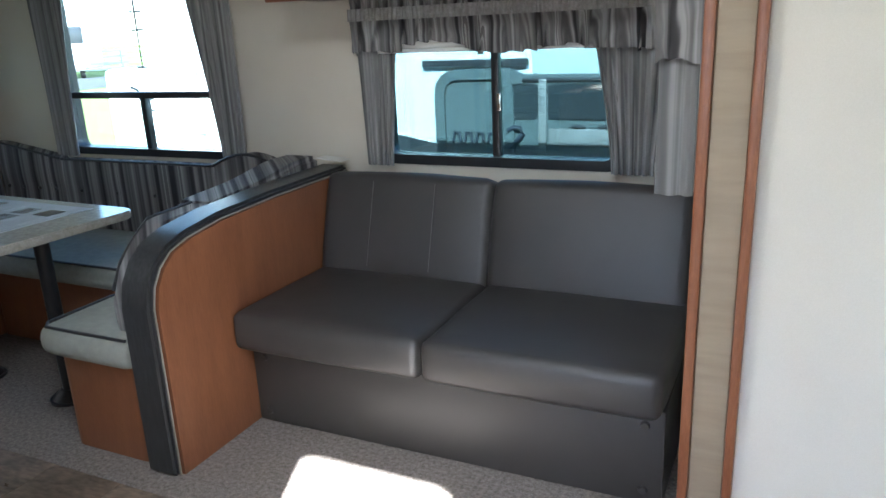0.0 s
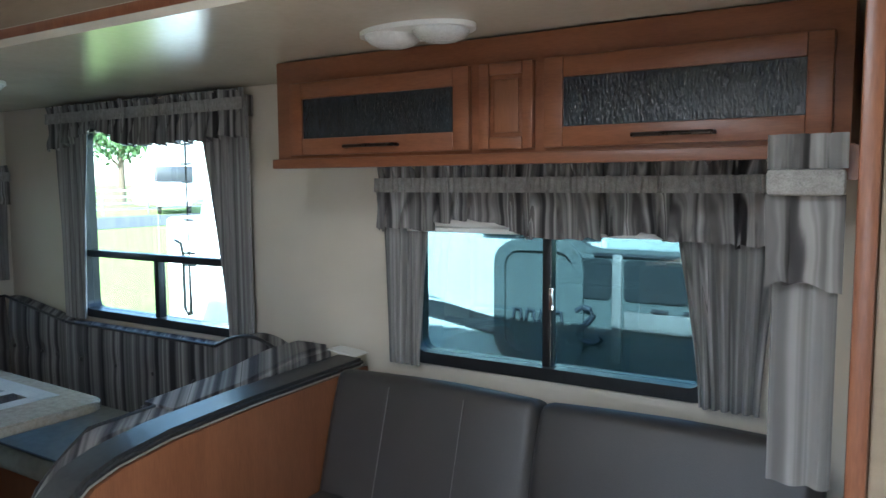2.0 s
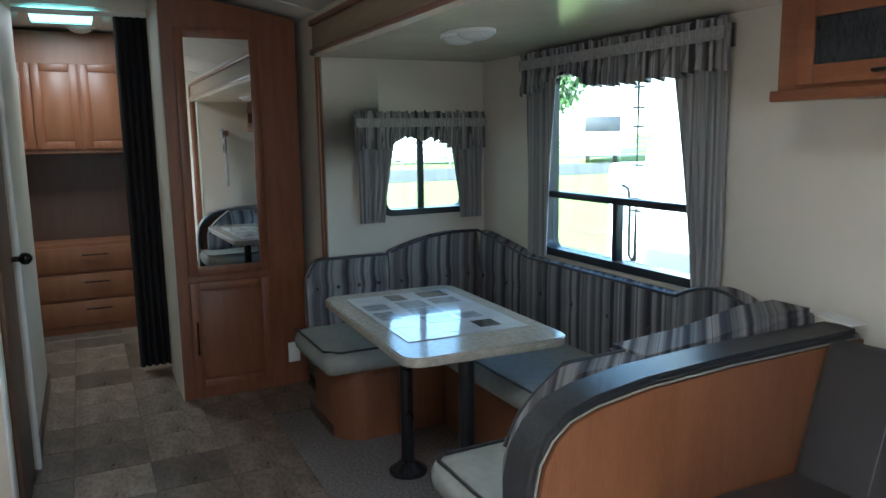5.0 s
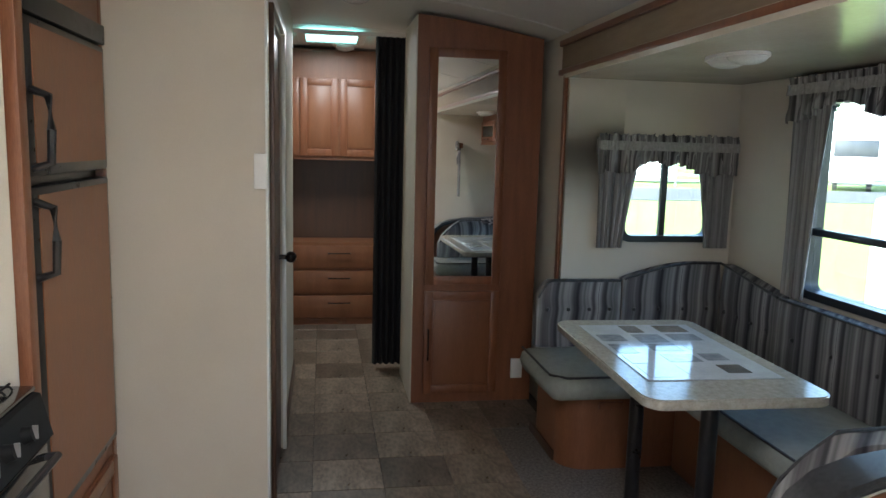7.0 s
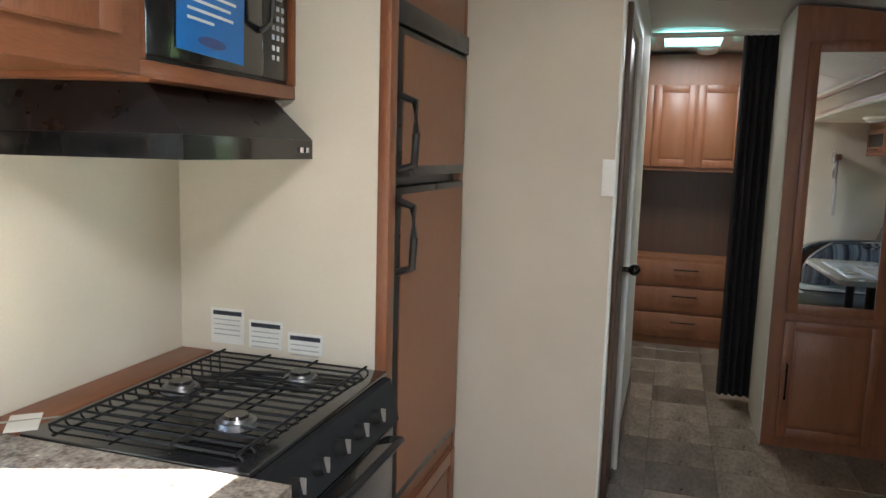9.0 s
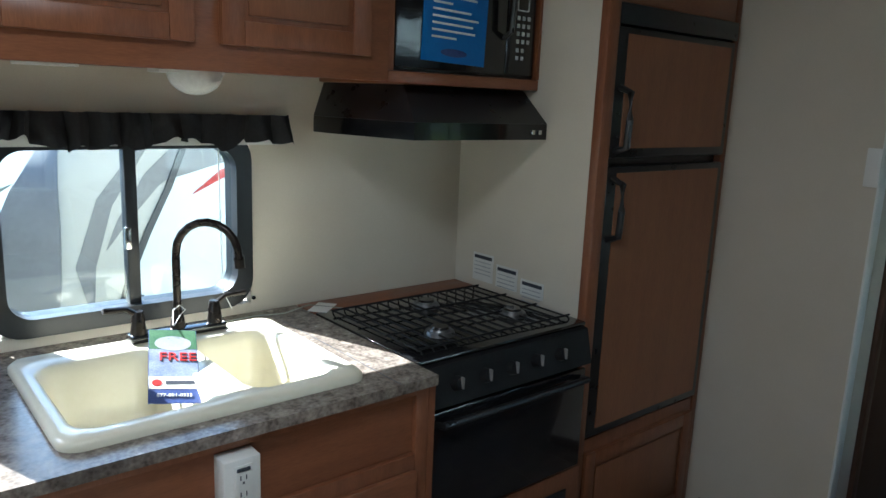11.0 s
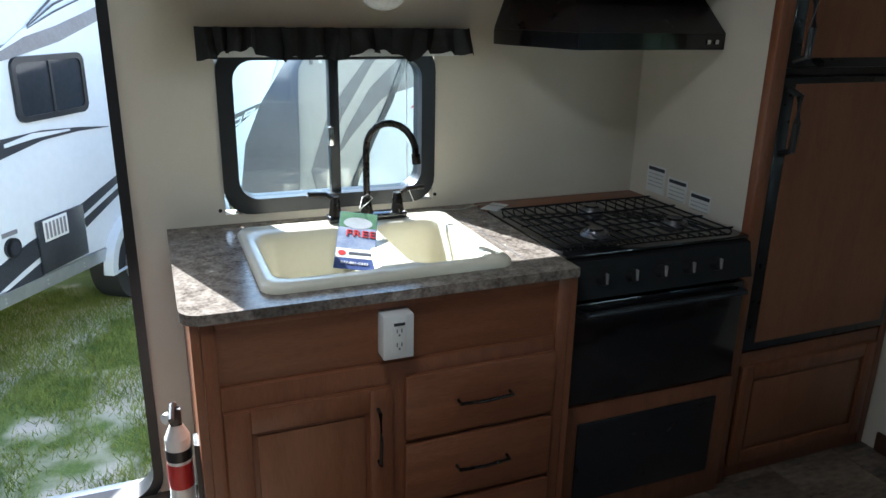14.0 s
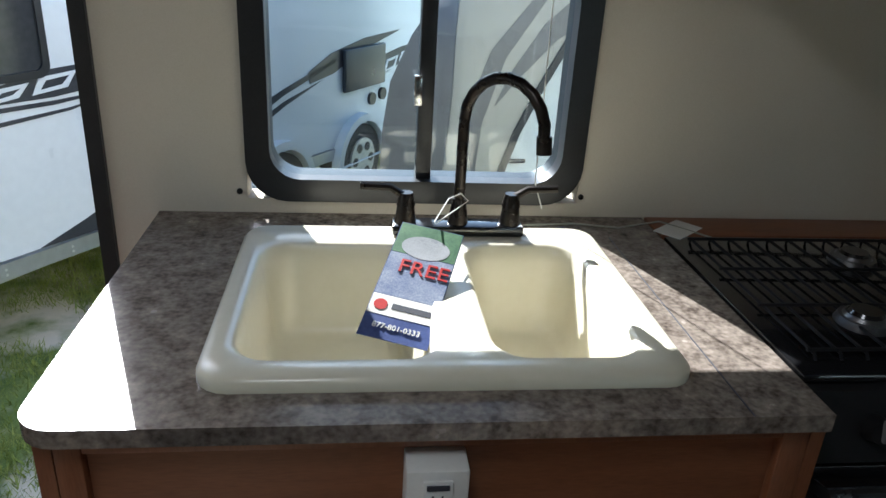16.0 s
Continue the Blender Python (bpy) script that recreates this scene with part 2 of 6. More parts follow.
# ---- building helpers ----
def box(bm, x0, x1, y0, y1, z0, z1, bevel=0.0, seg=2):
    r = bmesh.ops.create_cube(bm, size=1.0)
    vs = r["verts"]
    for v in vs:
        v.co = ((x0 + x1) / 2 + v.co.x * (x1 - x0), (y0 + y1) / 2 + v.co.y * (y1 - y0), (z0 + z1) / 2 + v.co.z * (z1 - z0))
    if bevel:
        es = list({e for v in vs for e in v.link_edges})
        bmesh.ops.bevel(bm, geom=es, offset=bevel, segments=seg, profile=0.5, affect="EDGES")
    return bm


def cyl(bm, p0, p1, r0, r1=None, n=16):
    p0, p1 = Vector(p0), Vector(p1)
    m = Matrix.Translation((p0 + p1) / 2) @ (p1 - p0).to_track_quat("Z", "Y").to_matrix().to_4x4()
    bmesh.ops.create_cone(bm, cap_ends=True, segments=n, radius1=r0, radius2=r0 if r1 is None else r1, depth=(p1 - p0).length, matrix=m)
    return bm


def tube(bm, pts, r, n=10):
    """A round bar along points."""
    pts = [Vector(p) for p in pts]
    rings = []
    for i, p in enumerate(pts):
        d = (pts[min(i + 1, len(pts) - 1)] - pts[max(i - 1, 0)]).normalized()
        q = d.to_track_quat("Z", "Y")
        rings.append([bm.verts.new(p + q @ Vector((r * math.cos(a), r * math.sin(a), 0))) for a in [2 * math.pi * k / n for k in range(n)]])
    for a, b in zip(rings, rings[1:]):
        for k in range(n):
            bm.faces.new((a[k], a[(k + 1) % n], b[(k + 1) % n], b[k]))
    bm.faces.new(rings[0][::-1])
    bm.faces.new(rings[-1])
    return bm


def prism(bm, poly, axis, a, b):
    """A flat outline (u, v) pushed from a to b along an axis; u, v are the other two axes in order."""
    def at(u, v, w):
        return {"x": (w, u, v), "y": (u, w, v), "z": (u, v, w)}[axis]
    lo = [bm.verts.new(at(u, v, a)) for u, v in poly]
    hi = [bm.verts.new(at(u, v, b)) for u, v in poly]
    n = len(poly)
    for i in range(n):
        bm.faces.new((lo[i], lo[(i + 1) % n], hi[(i + 1) % n], hi[i]))
    bm.faces.new(lo[::-1])
    bm.faces.new(hi)
    bmesh.ops.recalc_face_normals(bm, faces=bm.faces[:])
    return bm


def rounded(u0, u1, v0, v1, r, n=6):
    """A rectangle's outline with round corners."""
    out = []
    for cu, cv, a0 in ((u1 - r, v1 - r, 0), (u0 + r, v1 - r, 90), (u0 + r, v0 + r, 180), (u1 - r, v0 + r, 270)):
        for k in range(n + 1):
            a = radians(a0 + 90 * k / n)
            out.append((cu + r * math.cos(a), cv + r * math.sin(a)))
    return out


def ring(bm, axis, outer, inner, a, b):
    """A frame between two outlines with as many points, pushed from a to b along an axis."""
    def at(p, w):
        return {"x": (w, *p), "y": (p[0], w, p[1]), "z": (*p, w)}[axis]
    rows = [[bm.verts.new(at(p, w)) for p in o] for o, w in ((outer, a), (outer, b), (inner, b), (inner, a))]
    n = len(outer)
    for i in range(n):
        for r0, r1 in zip(rows, rows[1:] + rows[:1]):
            bm.faces.new((r0[i], r0[(i + 1) % n], r1[(i + 1) % n], r1[i]))
    bmesh.ops.recalc_face_normals(bm, faces=bm.faces[:])
    return bm


def cushion(bm, x0, x1, y0, y1, z0, z1, r=0.03, puff=0.012):
    """A soft block with rounded edges and faces that swell."""
    box(bm, x0, x1, y0, y1, z0, z1, r, 3)
    bmesh.ops.subdivide_edges(bm, edges=[e for e in bm.edges if e.calc_length() > 0.12], cuts=5, use_grid_fill=True)
    c, h = Vector(((x0 + x1) / 2, (y0 + y1) / 2, (z0 + z1) / 2)), Vector(((x1 - x0) / 2, (y1 - y0) / 2, (z1 - z0) / 2))
    for v in bm.verts:
        q = [(v.co[i] - c[i]) / h[i] for i in range(3)]
        for i in range(3):
            j, k = (i + 1) % 3, (i + 2) % 3
            w = max(0, 1 - q[j] ** 2) * max(0, 1 - q[k] ** 2)
            if abs(q[i]) > 0.8:
                v.co[i] += math.copysign(puff * w, q[i])
        v.co += 0.003 * Vector((noise.noise(v.co * 6), noise.noise(v.co * 6 + Vector((9, 0, 0))), noise.noise(v.co * 6 + Vector((0, 9, 0)))))
    return bm


def thing(name, base, label, category, group="", kind=""):
    ob = new(name)
    ob.location = base
    ob.empty_display_size = 0.05
    return tagged(ob, label, category, group, kind)


def origin_of(ob):
    p = Vector((0, 0, 0))
    while ob:
        p += ob.location
        ob = ob.parent
    return p


def part(name, bm, material, parent=None, label="", smooth=35):
    """One mesh, given in the place's own metres, under a thing or a part."""
    me = bpy.data.meshes.new(name)
    if parent:
        bmesh.ops.translate(bm, verts=bm.verts[:], vec=-origin_of(parent))
    bm.to_mesh(me)
    bm.free()
    me.materials.append(material)
    if smooth:
        for p in me.polygons:
            p.use_smooth = True
        me.set_sharp_from_angle(angle=radians(smooth))
    ob = new(name, me)
    ob.parent = parent
    if label:
        ob["label"] = label
    return ob


def B(*a, **k):
    return box(bmesh.new(), *a, **k)


def structure(name, bm, material, label, category):
    return tagged(part(name, bm, material, None), label, category, "", "structure")


def wall(name, axis, a, b, u0, u1, z0, z1, holes, material, label):
    """A wall from a to b thick along an axis, with rectangular holes (u0, u1, z0, z1) through it."""
    us = sorted({u0, u1, *[h[0] for h in holes], *[h[1] for h in holes]})
    zs = sorted({z0, z1, *[h[2] for h in holes], *[h[3] for h in holes]})
    bm = bmesh.new()
    for p, q in zip(us, us[1:]):
        for r, s in zip(zs, zs[1:]):
            mu, mz = (p + q) / 2, (r + s) / 2
            if any(h[0] < mu < h[1] and h[2] < mz < h[3] for h in holes):
                continue
            if axis == "y":
                box(bm, p, q, a, b, r, s)
            else:
                box(bm, a, b, p, q, r, s)
    bmesh.ops.remove_doubles(bm, verts=bm.verts[:], dist=0.0002)
    seen = {}
    for f in bm.faces:
        seen.setdefault(tuple(sorted(v.index for v in f.verts)), []).append(f)
    bm.verts.index_update()
    pairs = {}
    for f in bm.faces:
        pairs.setdefault(frozenset(f.verts), []).append(f)
    bmesh.ops.delete(bm, geom=[f for fs in pairs.values() if len(fs) > 1 for f in fs], context="FACES")
    return structure(name, bm, material, label, "wall")


def text(name, body, size, m, material, parent=None, depth=0.0008):
    """Lettering as a mesh, laid out in the pose m."""
    cu = bpy.data.curves.new(name, "FONT")
    cu.body, cu.size, cu.extrude, cu.align_x, cu.align_y = body, size, depth, "CENTER", "CENTER"
    tmp = new(name + "_curve", cu)
    me = bpy.data.meshes.new_from_object(tmp.evaluated_get(bpy.context.evaluated_depsgraph_get()))
    bpy.data.objects.remove(tmp)
    bm = bmesh.new()
    bm.from_mesh(me)
    bmesh.ops.transform(bm, matrix=m, verts=bm.verts[:])
    return part(name, bm, material, parent, smooth=0)


# ---- the place's main measures ----
KW, SW, FL = 0.12, 3.65, 0.0          # kitchen wall, slide-out's back wall, floor
SX0, SX1, SC = -3.05, 0.93, 1.88      # slide-out's ends and ceiling
OPEN_Y, CAB_X, FRONT_X, REAR_X = 2.72, -3.49, 2.6, -5.95


# ---- structure ----
structure("floor", B(REAR_X, FRONT_X, KW, OPEN_Y + 0.04, -0.06, -0.006), GROUT, "brown slate-look vinyl floor of the trailer", "floor")
structure("slide_floor", B(SX0, SX1, 2.34, SW, -0.04, 0.0, bevel=0.006), CARPET, "grey-beige looped carpet on the slide-out floor", "carpet")
wall("wall_kitchen", "y", KW - 0.06, KW, REAR_X, FRONT_X, -0.06, 2.3,
     [(0.59, 1.25, -0.02, 1.96), (-0.375, 0.31, 0.94, 1.45)], WALLPAPER, "beige papered kitchen wall with a window and doorway")
wall("wall_slide_back", "y", SW, SW + 0.06, SX0 - 0.06, SX1 + 0.06, -0.05, SC,
     [(-2.42, -1.29, 0.86, 1.78), (-0.48, 0.56, 0.88, 1.42)], WALLPAPER, "cream papered slide-out wall with two windows")
wall("wall_slide_end", "x", SX0 - 0.06, SX0, OPEN_Y - 0.03, SW, -0.05, SC, [(3.0, 3.55, 1.03, 1.5)], WALLPAPER, "beige papered end wall of the slide-out with a small window")
wall("wall_slide_side", "x", SX1, SX1 + 0.06, OPEN_Y + 0.02, SW, -0.05, SC, [], WALLPAPER, "beige papered side wall of the slide-out")
wall("wall_sofa_side", "y", OPEN_Y, OPEN_Y + 0.06, 1.05, FRONT_X, -0.06, 2.3, [], WALLPAPER, "pale papered wall beside the slide-out")
wall("wall_over_slide", "y", OPEN_Y, OPEN_Y + 0.06, REAR_X, 1.05, 2.06, 2.3, [], WALLPAPER, "papered wall above the slide-out opening")
wall("wall_cabinet_side", "y", OPEN_Y, OPEN_Y + 0.06, REAR_X, SX0 - 0.06, -0.06, 2.06, [], WALLPAPER, "papered wall behind the tall cabinet")
# unseen front wall; its opening is added to let more sky light in
wall("wall_front", "x", FRONT_X, FRONT_X + 0.06, KW, OPEN_Y, -0.06, 2.3, [(0.87, 1.97, 1.05, 1.65)], WALLPAPER, "beige papered front wall")
wall("wall_rear", "x", REAR_X - 0.06, REAR_X, KW, OPEN_Y, -0.06, 2.3, [], WALLPAPER, "beige papered rear wall")
wall("wall_bath_end", "x", -1.97, -1.93, KW, 1.24, -0.006, 2.3, [], WALLPAPER, "beige papered partition beside the refrigerator")
wall("wall_bath_side", "y", 1.20, 1.24, -4.2, -1.97, -0.006, 2.3, [(-2.9, -2.12, -0.006, 1.98)], WALLPAPER, "papered corridor wall with the bathroom door")
wall("wall_stove_side", "x", -1.20, -1.187, KW, 0.712, -0.006, 2.14, [], WALLPAPER, "beige papered partition beside the stove")
structure("slide_ceiling", B(SX0 - 0.06, SX1 + 0.06, OPEN_Y - 0.05, SW + 0.06, SC, SC + 0.05), SLIDE_CEILING, "smooth cream ceiling of the slide-out", "ceiling")
# arched main ceiling
bm = bmesh.new()
arch = [(KW - 0.06 + (OPEN_Y + 0.12 - KW) * i / 24, 0) for i in range(25)]
arch = [(y, 2.29 - 0.16 * ((y - 1.42) / 1.3) ** 2) for y, _ in arch]
prism(bm, arch + [(y, z + 0.04) for y, z in reversed(arch)], "x", REAR_X - 0.06, FRONT_X + 0.06)
structure("ceiling", bm, CEILING, "white slightly arched ceiling board", "ceiling")
# ceiling strip joints
bm = bmesh.new()
for x in (-4.4, -3.2, -2.0, -0.8, 0.4, 1.6):
    strip = [(y, z - 0.004) for y, z in arch]
    prism(bm, strip + [(y, z) for y, z in reversed(arch)], "x", x - 0.012, x + 0.012)
structure("ceiling_trim", bm, WHITE, "thin white joint strips across the ceiling", "trim")


# fascia round the slide-out: cloth boards with wooden edge strips
def board_trim(name, boxes, material, label):
    bm = bmesh.new()
    for b in boxes:
        box(bm, *b, bevel=0.006)
    return structure(name, bm, material, label, "trim")


fy0, fy1 = OPEN_Y - 0.04, OPEN_Y - 0.004
board_trim("fascia_top", [(SX0 - 0.12, 0.95, fy0, fy1, 1.93, 2.05)], FASCIA_CLOTH, "tan cloth-covered board over the slide-out")
board_trim("fascia_side", [(0.945, 1.03, fy0, fy1, 0.0, 2.05)], FASCIA_CLOTH, "tan cloth-covered board at the slide-out's side")
board_trim("trim_fascia", [(SX0 - 0.14, 1.05, fy0 - 0.012, fy1, 1.90, 1.93), (SX0 - 0.14, 1.05, fy0 - 0.012, fy1, 2.05, 2.08),
                           (0.918, 0.945, fy0 - 0.012, fy1, 0.0, 1.90), (1.03, 1.055, fy0 - 0.012, fy1, 0.0, 2.05)], WOOD, "cherry wood strips edging the fascia boards")
board_trim("trim_slide_end", [(SX0 - 0.06, SX0 - 0.02, fy0 - 0.01, OPEN_Y - 0.031, 0.0, 1.90)], WOOD, "cherry wood strip on the slide-out's end")
board_trim("baseboard", [(-2.09, -1.97, 1.241, 1.252, 0, 0.08), (-4.2, -2.93, 1.241, 1.252, 0, 0.08), (-1.929, -1.918, 0.78, 1.24, 0, 0.08)], DARK_WOOD, "dark narrow baseboard along the partition")
board_trim("trim_corner", [(-1.982, -1.926, 1.236, 1.246, 0.08, 2.26)], WHITE, "cream corner strip on the partition's edge")


# ---- windows ----
def window(name, axis, face, u0, u1, z0, z1, r, bars, label, into=1, pane=GLASS, rim=0.035, depth=0.07):
    """A rounded black frame that goes through the wall. bars: ('v'|'h', place, from, to)."""
    root = thing(name, (u0 if axis == "y" else face, face if axis == "y" else u0, z0), label, "window", "", "structure")
    bm = bmesh.new()
    a, b = sorted((face + 0.012 * into, face - depth * into))
    ring(bm, axis, rounded(u0 - 0.012, u1 + 0.012, z0 - 0.012, z1 + 0.012, r + 0.012), rounded(u0 + rim, u1 - rim, z0 + rim, z1 - rim, max(0.012, r - 0.01)), a, b)
    fr = part("window_frame", bm, FRAME, root)
    mid = face - 0.03 * into
    for k, p, f, t in bars:
        c = (p - 0.016, p + 0.016, f, t) if k == "v" else (f, t, p - 0.016, p + 0.016)
        bb = (c[0], c[1], mid - 0.016, mid + 0.03 * into if into > 0 else mid + 0.016, c[2], c[3]) if axis == "y" else (mid - 0.016, mid + 0.016, *c)
        if axis == "y":
            bb = (c[0], c[1], mid - 0.02, mid + 0.02, c[2], c[3])
        part("mullion", B(*bb, bevel=0.004), FRAME, root)
    uprights = sorted([p for k, p, f, t in bars if k == "v"])
    g0 = u0 + rim - 0.006
    for i, g1 in enumerate(uprights + [u1 - rim + 0.006]):
        w = mid + 0.006 * (i % 2)
        bb = (g0, g1, w, w + 0.003, z0 + rim - 0.006, z1 - rim + 0.006) if axis == "y" else (w, w + 0.003, g0, g1, z0 + rim - 0.006, z1 - rim + 0.006)
        pn = part("pane", B(*bb), pane, root)
        pn.visible_shadow = False
        g0 = g1
    return root


kitchen_window = window("window_1", "y", KW, -0.365, 0.298, 0.95, 1.44, 0.07, [("v", -0.045, 0.98, 1.41)], "sliding kitchen window in a thick black rounded frame", pane=KITCHEN_GLASS)
part("latch", B(-0.035, -0.018, KW + 0.0, KW + 0.014, 1.14, 1.2, bevel=0.003), CHROME, kitchen_window, "small grey window latch")
dinette_window = window("window_2", "y", SW, -2.41, -1.30, 0.87, 1.77, 0.05, [("h", 1.165, -2.4, -1.31), ("v", -1.87, 0.89, 1.165)], "tall dinette window with a lower sliding pane", into=-1, pane=GREY_GLASS, rim=0.025)
sofa_window = window("window_3", "y", SW, -0.47, 0.55, 0.885, 1.41, 0.05, [("v", 0.04, 0.9, 1.4)], "tinted sliding window in a black frame above the sofa", into=-1, pane=TINTED, rim=0.028)
part("latch", B(0.055, 0.07, SW - 0.012, SW + 0.0, 1.1, 1.17, bevel=0.003), CHROME, sofa_window, "small grey window latch")
end_window = window("window_4", "x", SX0, 3.01, 3.54, 1.04, 1.49, 0.05, [("v", 3.255, 1.05, 1.48)], "small black-framed window in the slide-out end wall", pane=GREY_GLASS, rim=0.022)


# ---- curtains ----
def drape(bm, axis, face, u0, u1, z0, z1, folds, amp, squeeze=None, lean=0.0, ripple=0.0):
    """Pleated cloth hanging at a wall; squeeze gathers it towards a side at the bottom, ripple makes its lower hem uneven."""
    nu, nz = folds * 10, 14
    grid = []
    for j in range(nz + 1):
        s = j / nz
        row = []
        for i in range(nu + 1):
            q = i / nu
            u = u0 + (u1 - u0) * q
            if squeeze:
                f = squeeze[1] + (1 - squeeze[1]) * s ** 1.3
                u = squeeze[0] + (u - squeeze[0]) * f
            w = amp * (0.6 + 0.4 * (1 - s)) * math.sin(2 * math.pi * folds * q + 0.7 * math.sin(5 * q + folds)) + 0.3 * amp * noise.noise(Vector((q * folds * 1.7, s * 3, u0)))
            z = z0 + (z1 - z0) * s
            z += ripple * (1 - s) * (0.7 * math.sin(2 * math.pi * 1.5 * q) + noise.noise(Vector((q * 7, 3.3, u1))))
            d = face + lean * (1 - s)
            row.append(bm.verts.new((u, d + w, z) if axis == "y" else (d + w, u, z)))
        grid.append(row)
    for a, b in zip(grid, grid[1:]):
        for i in range(nu):
            bm.faces.new((a[i], a[i + 1], b[i + 1], b[i]))
    bmesh.ops.recalc_face_normals(bm, faces=bm.faces[:])
    bmesh.ops.solidify(bm, geom=bm.faces[:], thickness=0.004)
    return bm


def ruffle_row(bm, axis, face, u0, u1, z0, z1, cols, s, amp0, amp1, hem, sign, seed):
    """One level of a gathered cloth at the height s, from 0 at the hem to 1."""
    row, rag = [], 1.0 if z1 - z0 > 0.07 else 0.0
    for u, d, sk in cols:
        w = d * (amp0 + (amp1 - amp0) * (1 - s) ** 0.8) + 0.25 * amp1 * noise.noise(Vector((u * 23, s * 2.2, seed)))
        z = z1 + (z0 + hem((u - u0) / (u1 - u0)) + rag * (0.016 * noise.noise(Vector((u * 22, 0, seed))) + 0.012 * d) - z1) * (1 - s)
        z += (0.02 if amp0 > amp1 else 0.003) * s ** 4 * noise.noise(Vector((u * 55, 7, seed)))
        uu = min(max(u + sk * (1 - s), u0 - 0.02), u1 + 0.02)
        row.append(bm.verts.new((uu, face + sign * w, z) if axis == "y" else (face + sign * w, uu, z)))
    return row


def ruffle(bm, axis, face, u0, u1, z0, z1, pleat, amp0, amp1, hem, sign, seed):
    """Gathered cloth: uneven pleats that deepen from z1 down to the hem; hem(q) lifts the lower edge."""
    rn = random.Random(seed)
    cuts, u = [u0], u0
    while u < u1 - pleat * 0.5:
        u += pleat * rn.uniform(0.55, 1.5)
        cuts.append(min(u, u1))
    cuts[-1] = u1
    cols = []
    for a, b in zip(cuts, cuts[1:]):
        d, sk = rn.uniform(0.5, 1.25), rn.uniform(-0.35, 0.35)
        cols += [(a + (b - a) * k / 8, d * math.sin(math.pi * k / 8) ** 1.4, sk * (b - a)) for k in range(8)]
    cols.append((u1, 0.0, 0.0))
    nz, sheets = 10, []
    for back in (0.0, 0.003):
        sheets.append([])
        for j in range(nz + 1):
            sheets[-1].append(ruffle_row(bm, axis, face - sign * back, u0, u1, z0, z1, cols, j / nz, amp0, amp1, hem, sign, seed))
    n = len(cols)
    for grid in sheets:
        for a, b in zip(grid, grid[1:]):
            for i in range(n - 1):
                bm.faces.new((a[i], a[i + 1], b[i + 1], b[i]))
    f, k = sheets
    for j in (0, nz):
        for i in range(n - 1):
            bm.faces.new((f[j][i], f[j][i + 1], k[j][i + 1], k[j][i]))
    for i in (0, n - 1):
        for j in range(nz):
            bm.faces.new((f[j][i], f[j + 1][i], k[j + 1][i], k[j][i]))
    bmesh.ops.recalc_face_normals(bm, faces=bm.faces[:])
    return bm


def curtain_set(axis, face, u0, u1, top, band, hem, bottom, sides, label, lift, sign=-1, seed=1):
    root = thing("curtain", (u0 if axis == "y" else face, face if axis == "y" else u0, bottom), label, "curtain", "window curtains")

    def bx(a, b, n0, n1, c, d, bev=0.0):
        w = sorted((face + sign * n0, face + sign * n1))
        return B(a, b, *w, c, d, bevel=bev) if axis == "y" else B(*w, a, b, c, d, bevel=bev)
    for n, (a, b, sq) in enumerate(sides):
        part("side_panel", drape(bmesh.new(), axis, face + sign * 0.035, a, b, bottom, top - 0.05, 6, 0.012, sq), CURTAIN, root, "grey striped gathered side panel")
    part("valance", ruffle(bmesh.new(), axis, face + sign * 0.06, u0, u1, hem, band + 0.004, 0.06, 0.008, 0.05, lift, sign, seed), VALANCE, root, "dark brown-grey striped ruffled valance")
    part("heading", ruffle(bmesh.new(), axis, face + sign * 0.06, u0 + 0.005, u1 - 0.005, band + 0.036, top, 0.032, 0.026, 0.006, lambda q: 0.0, sign, seed + 20), VALANCE, root, "ruffled dark valance heading")
    part("band", ruffle(bmesh.new(), axis, face + sign * 0.074, u0 + 0.002, u1 - 0.002, band - 0.004, band + 0.044, 0.016, 0.006, 0.0061, lambda q: 0.0, sign, seed + 40), TRIM_CLOTH, root, "light grey gathered cloth band")
    part("board", bx(u0 + 0.01, u1 - 0.01, 0.004, 0.05, top - 0.1, top - 0.02), VALANCE, root, "cloth-covered curtain board")
    return root


def bumps(*rows):
    """A hem that rises in soft arches (centre, half width, height)."""
    return lambda q: sum(h * max(0.0, math.cos(math.pi / 2 * min(1, abs(q - c) / w))) for c, w, h in rows)


curtain_set("y", SW, -0.57, 0.71, 1.555, 1.47, 1.325, 0.87, [(-0.565, -0.35, (-0.5, 0.6)), (0.42, 0.73, (0.62, 0.5))], "grey striped curtain with a ruffled valance over the sofa window", bumps((0.3, 0.14, 0.05), (0.08, 0.12, 0.015), (0.72, 0.1, 0.02)), seed=1)
curtain_set("y", SW, -2.54, -1.2, 1.865, 1.79, 1.66, 0.85, [(-2.53, -2.25, (-2.47, 0.6)), (-1.5, -1.2, (-1.2, 0.5))], "grey curtain and dark scalloped valance on the dinette window", bumps((0.28, 0.17, 0.075), (0.95, 0.12, 0.02)), seed=2)
curtain_set("x", SX0, 2.84, 3.63, 1.6, 1.52, 1.395, 1.0, [(2.86, 3.1, (2.88, 0.6)), (3.4, 3.63, (3.6, 0.6))], "short grey curtain with dark valance on the end window", bumps((0.38, 0.18, 0.06), (0.58, 0.1, 0.045)), sign=1, seed=3)
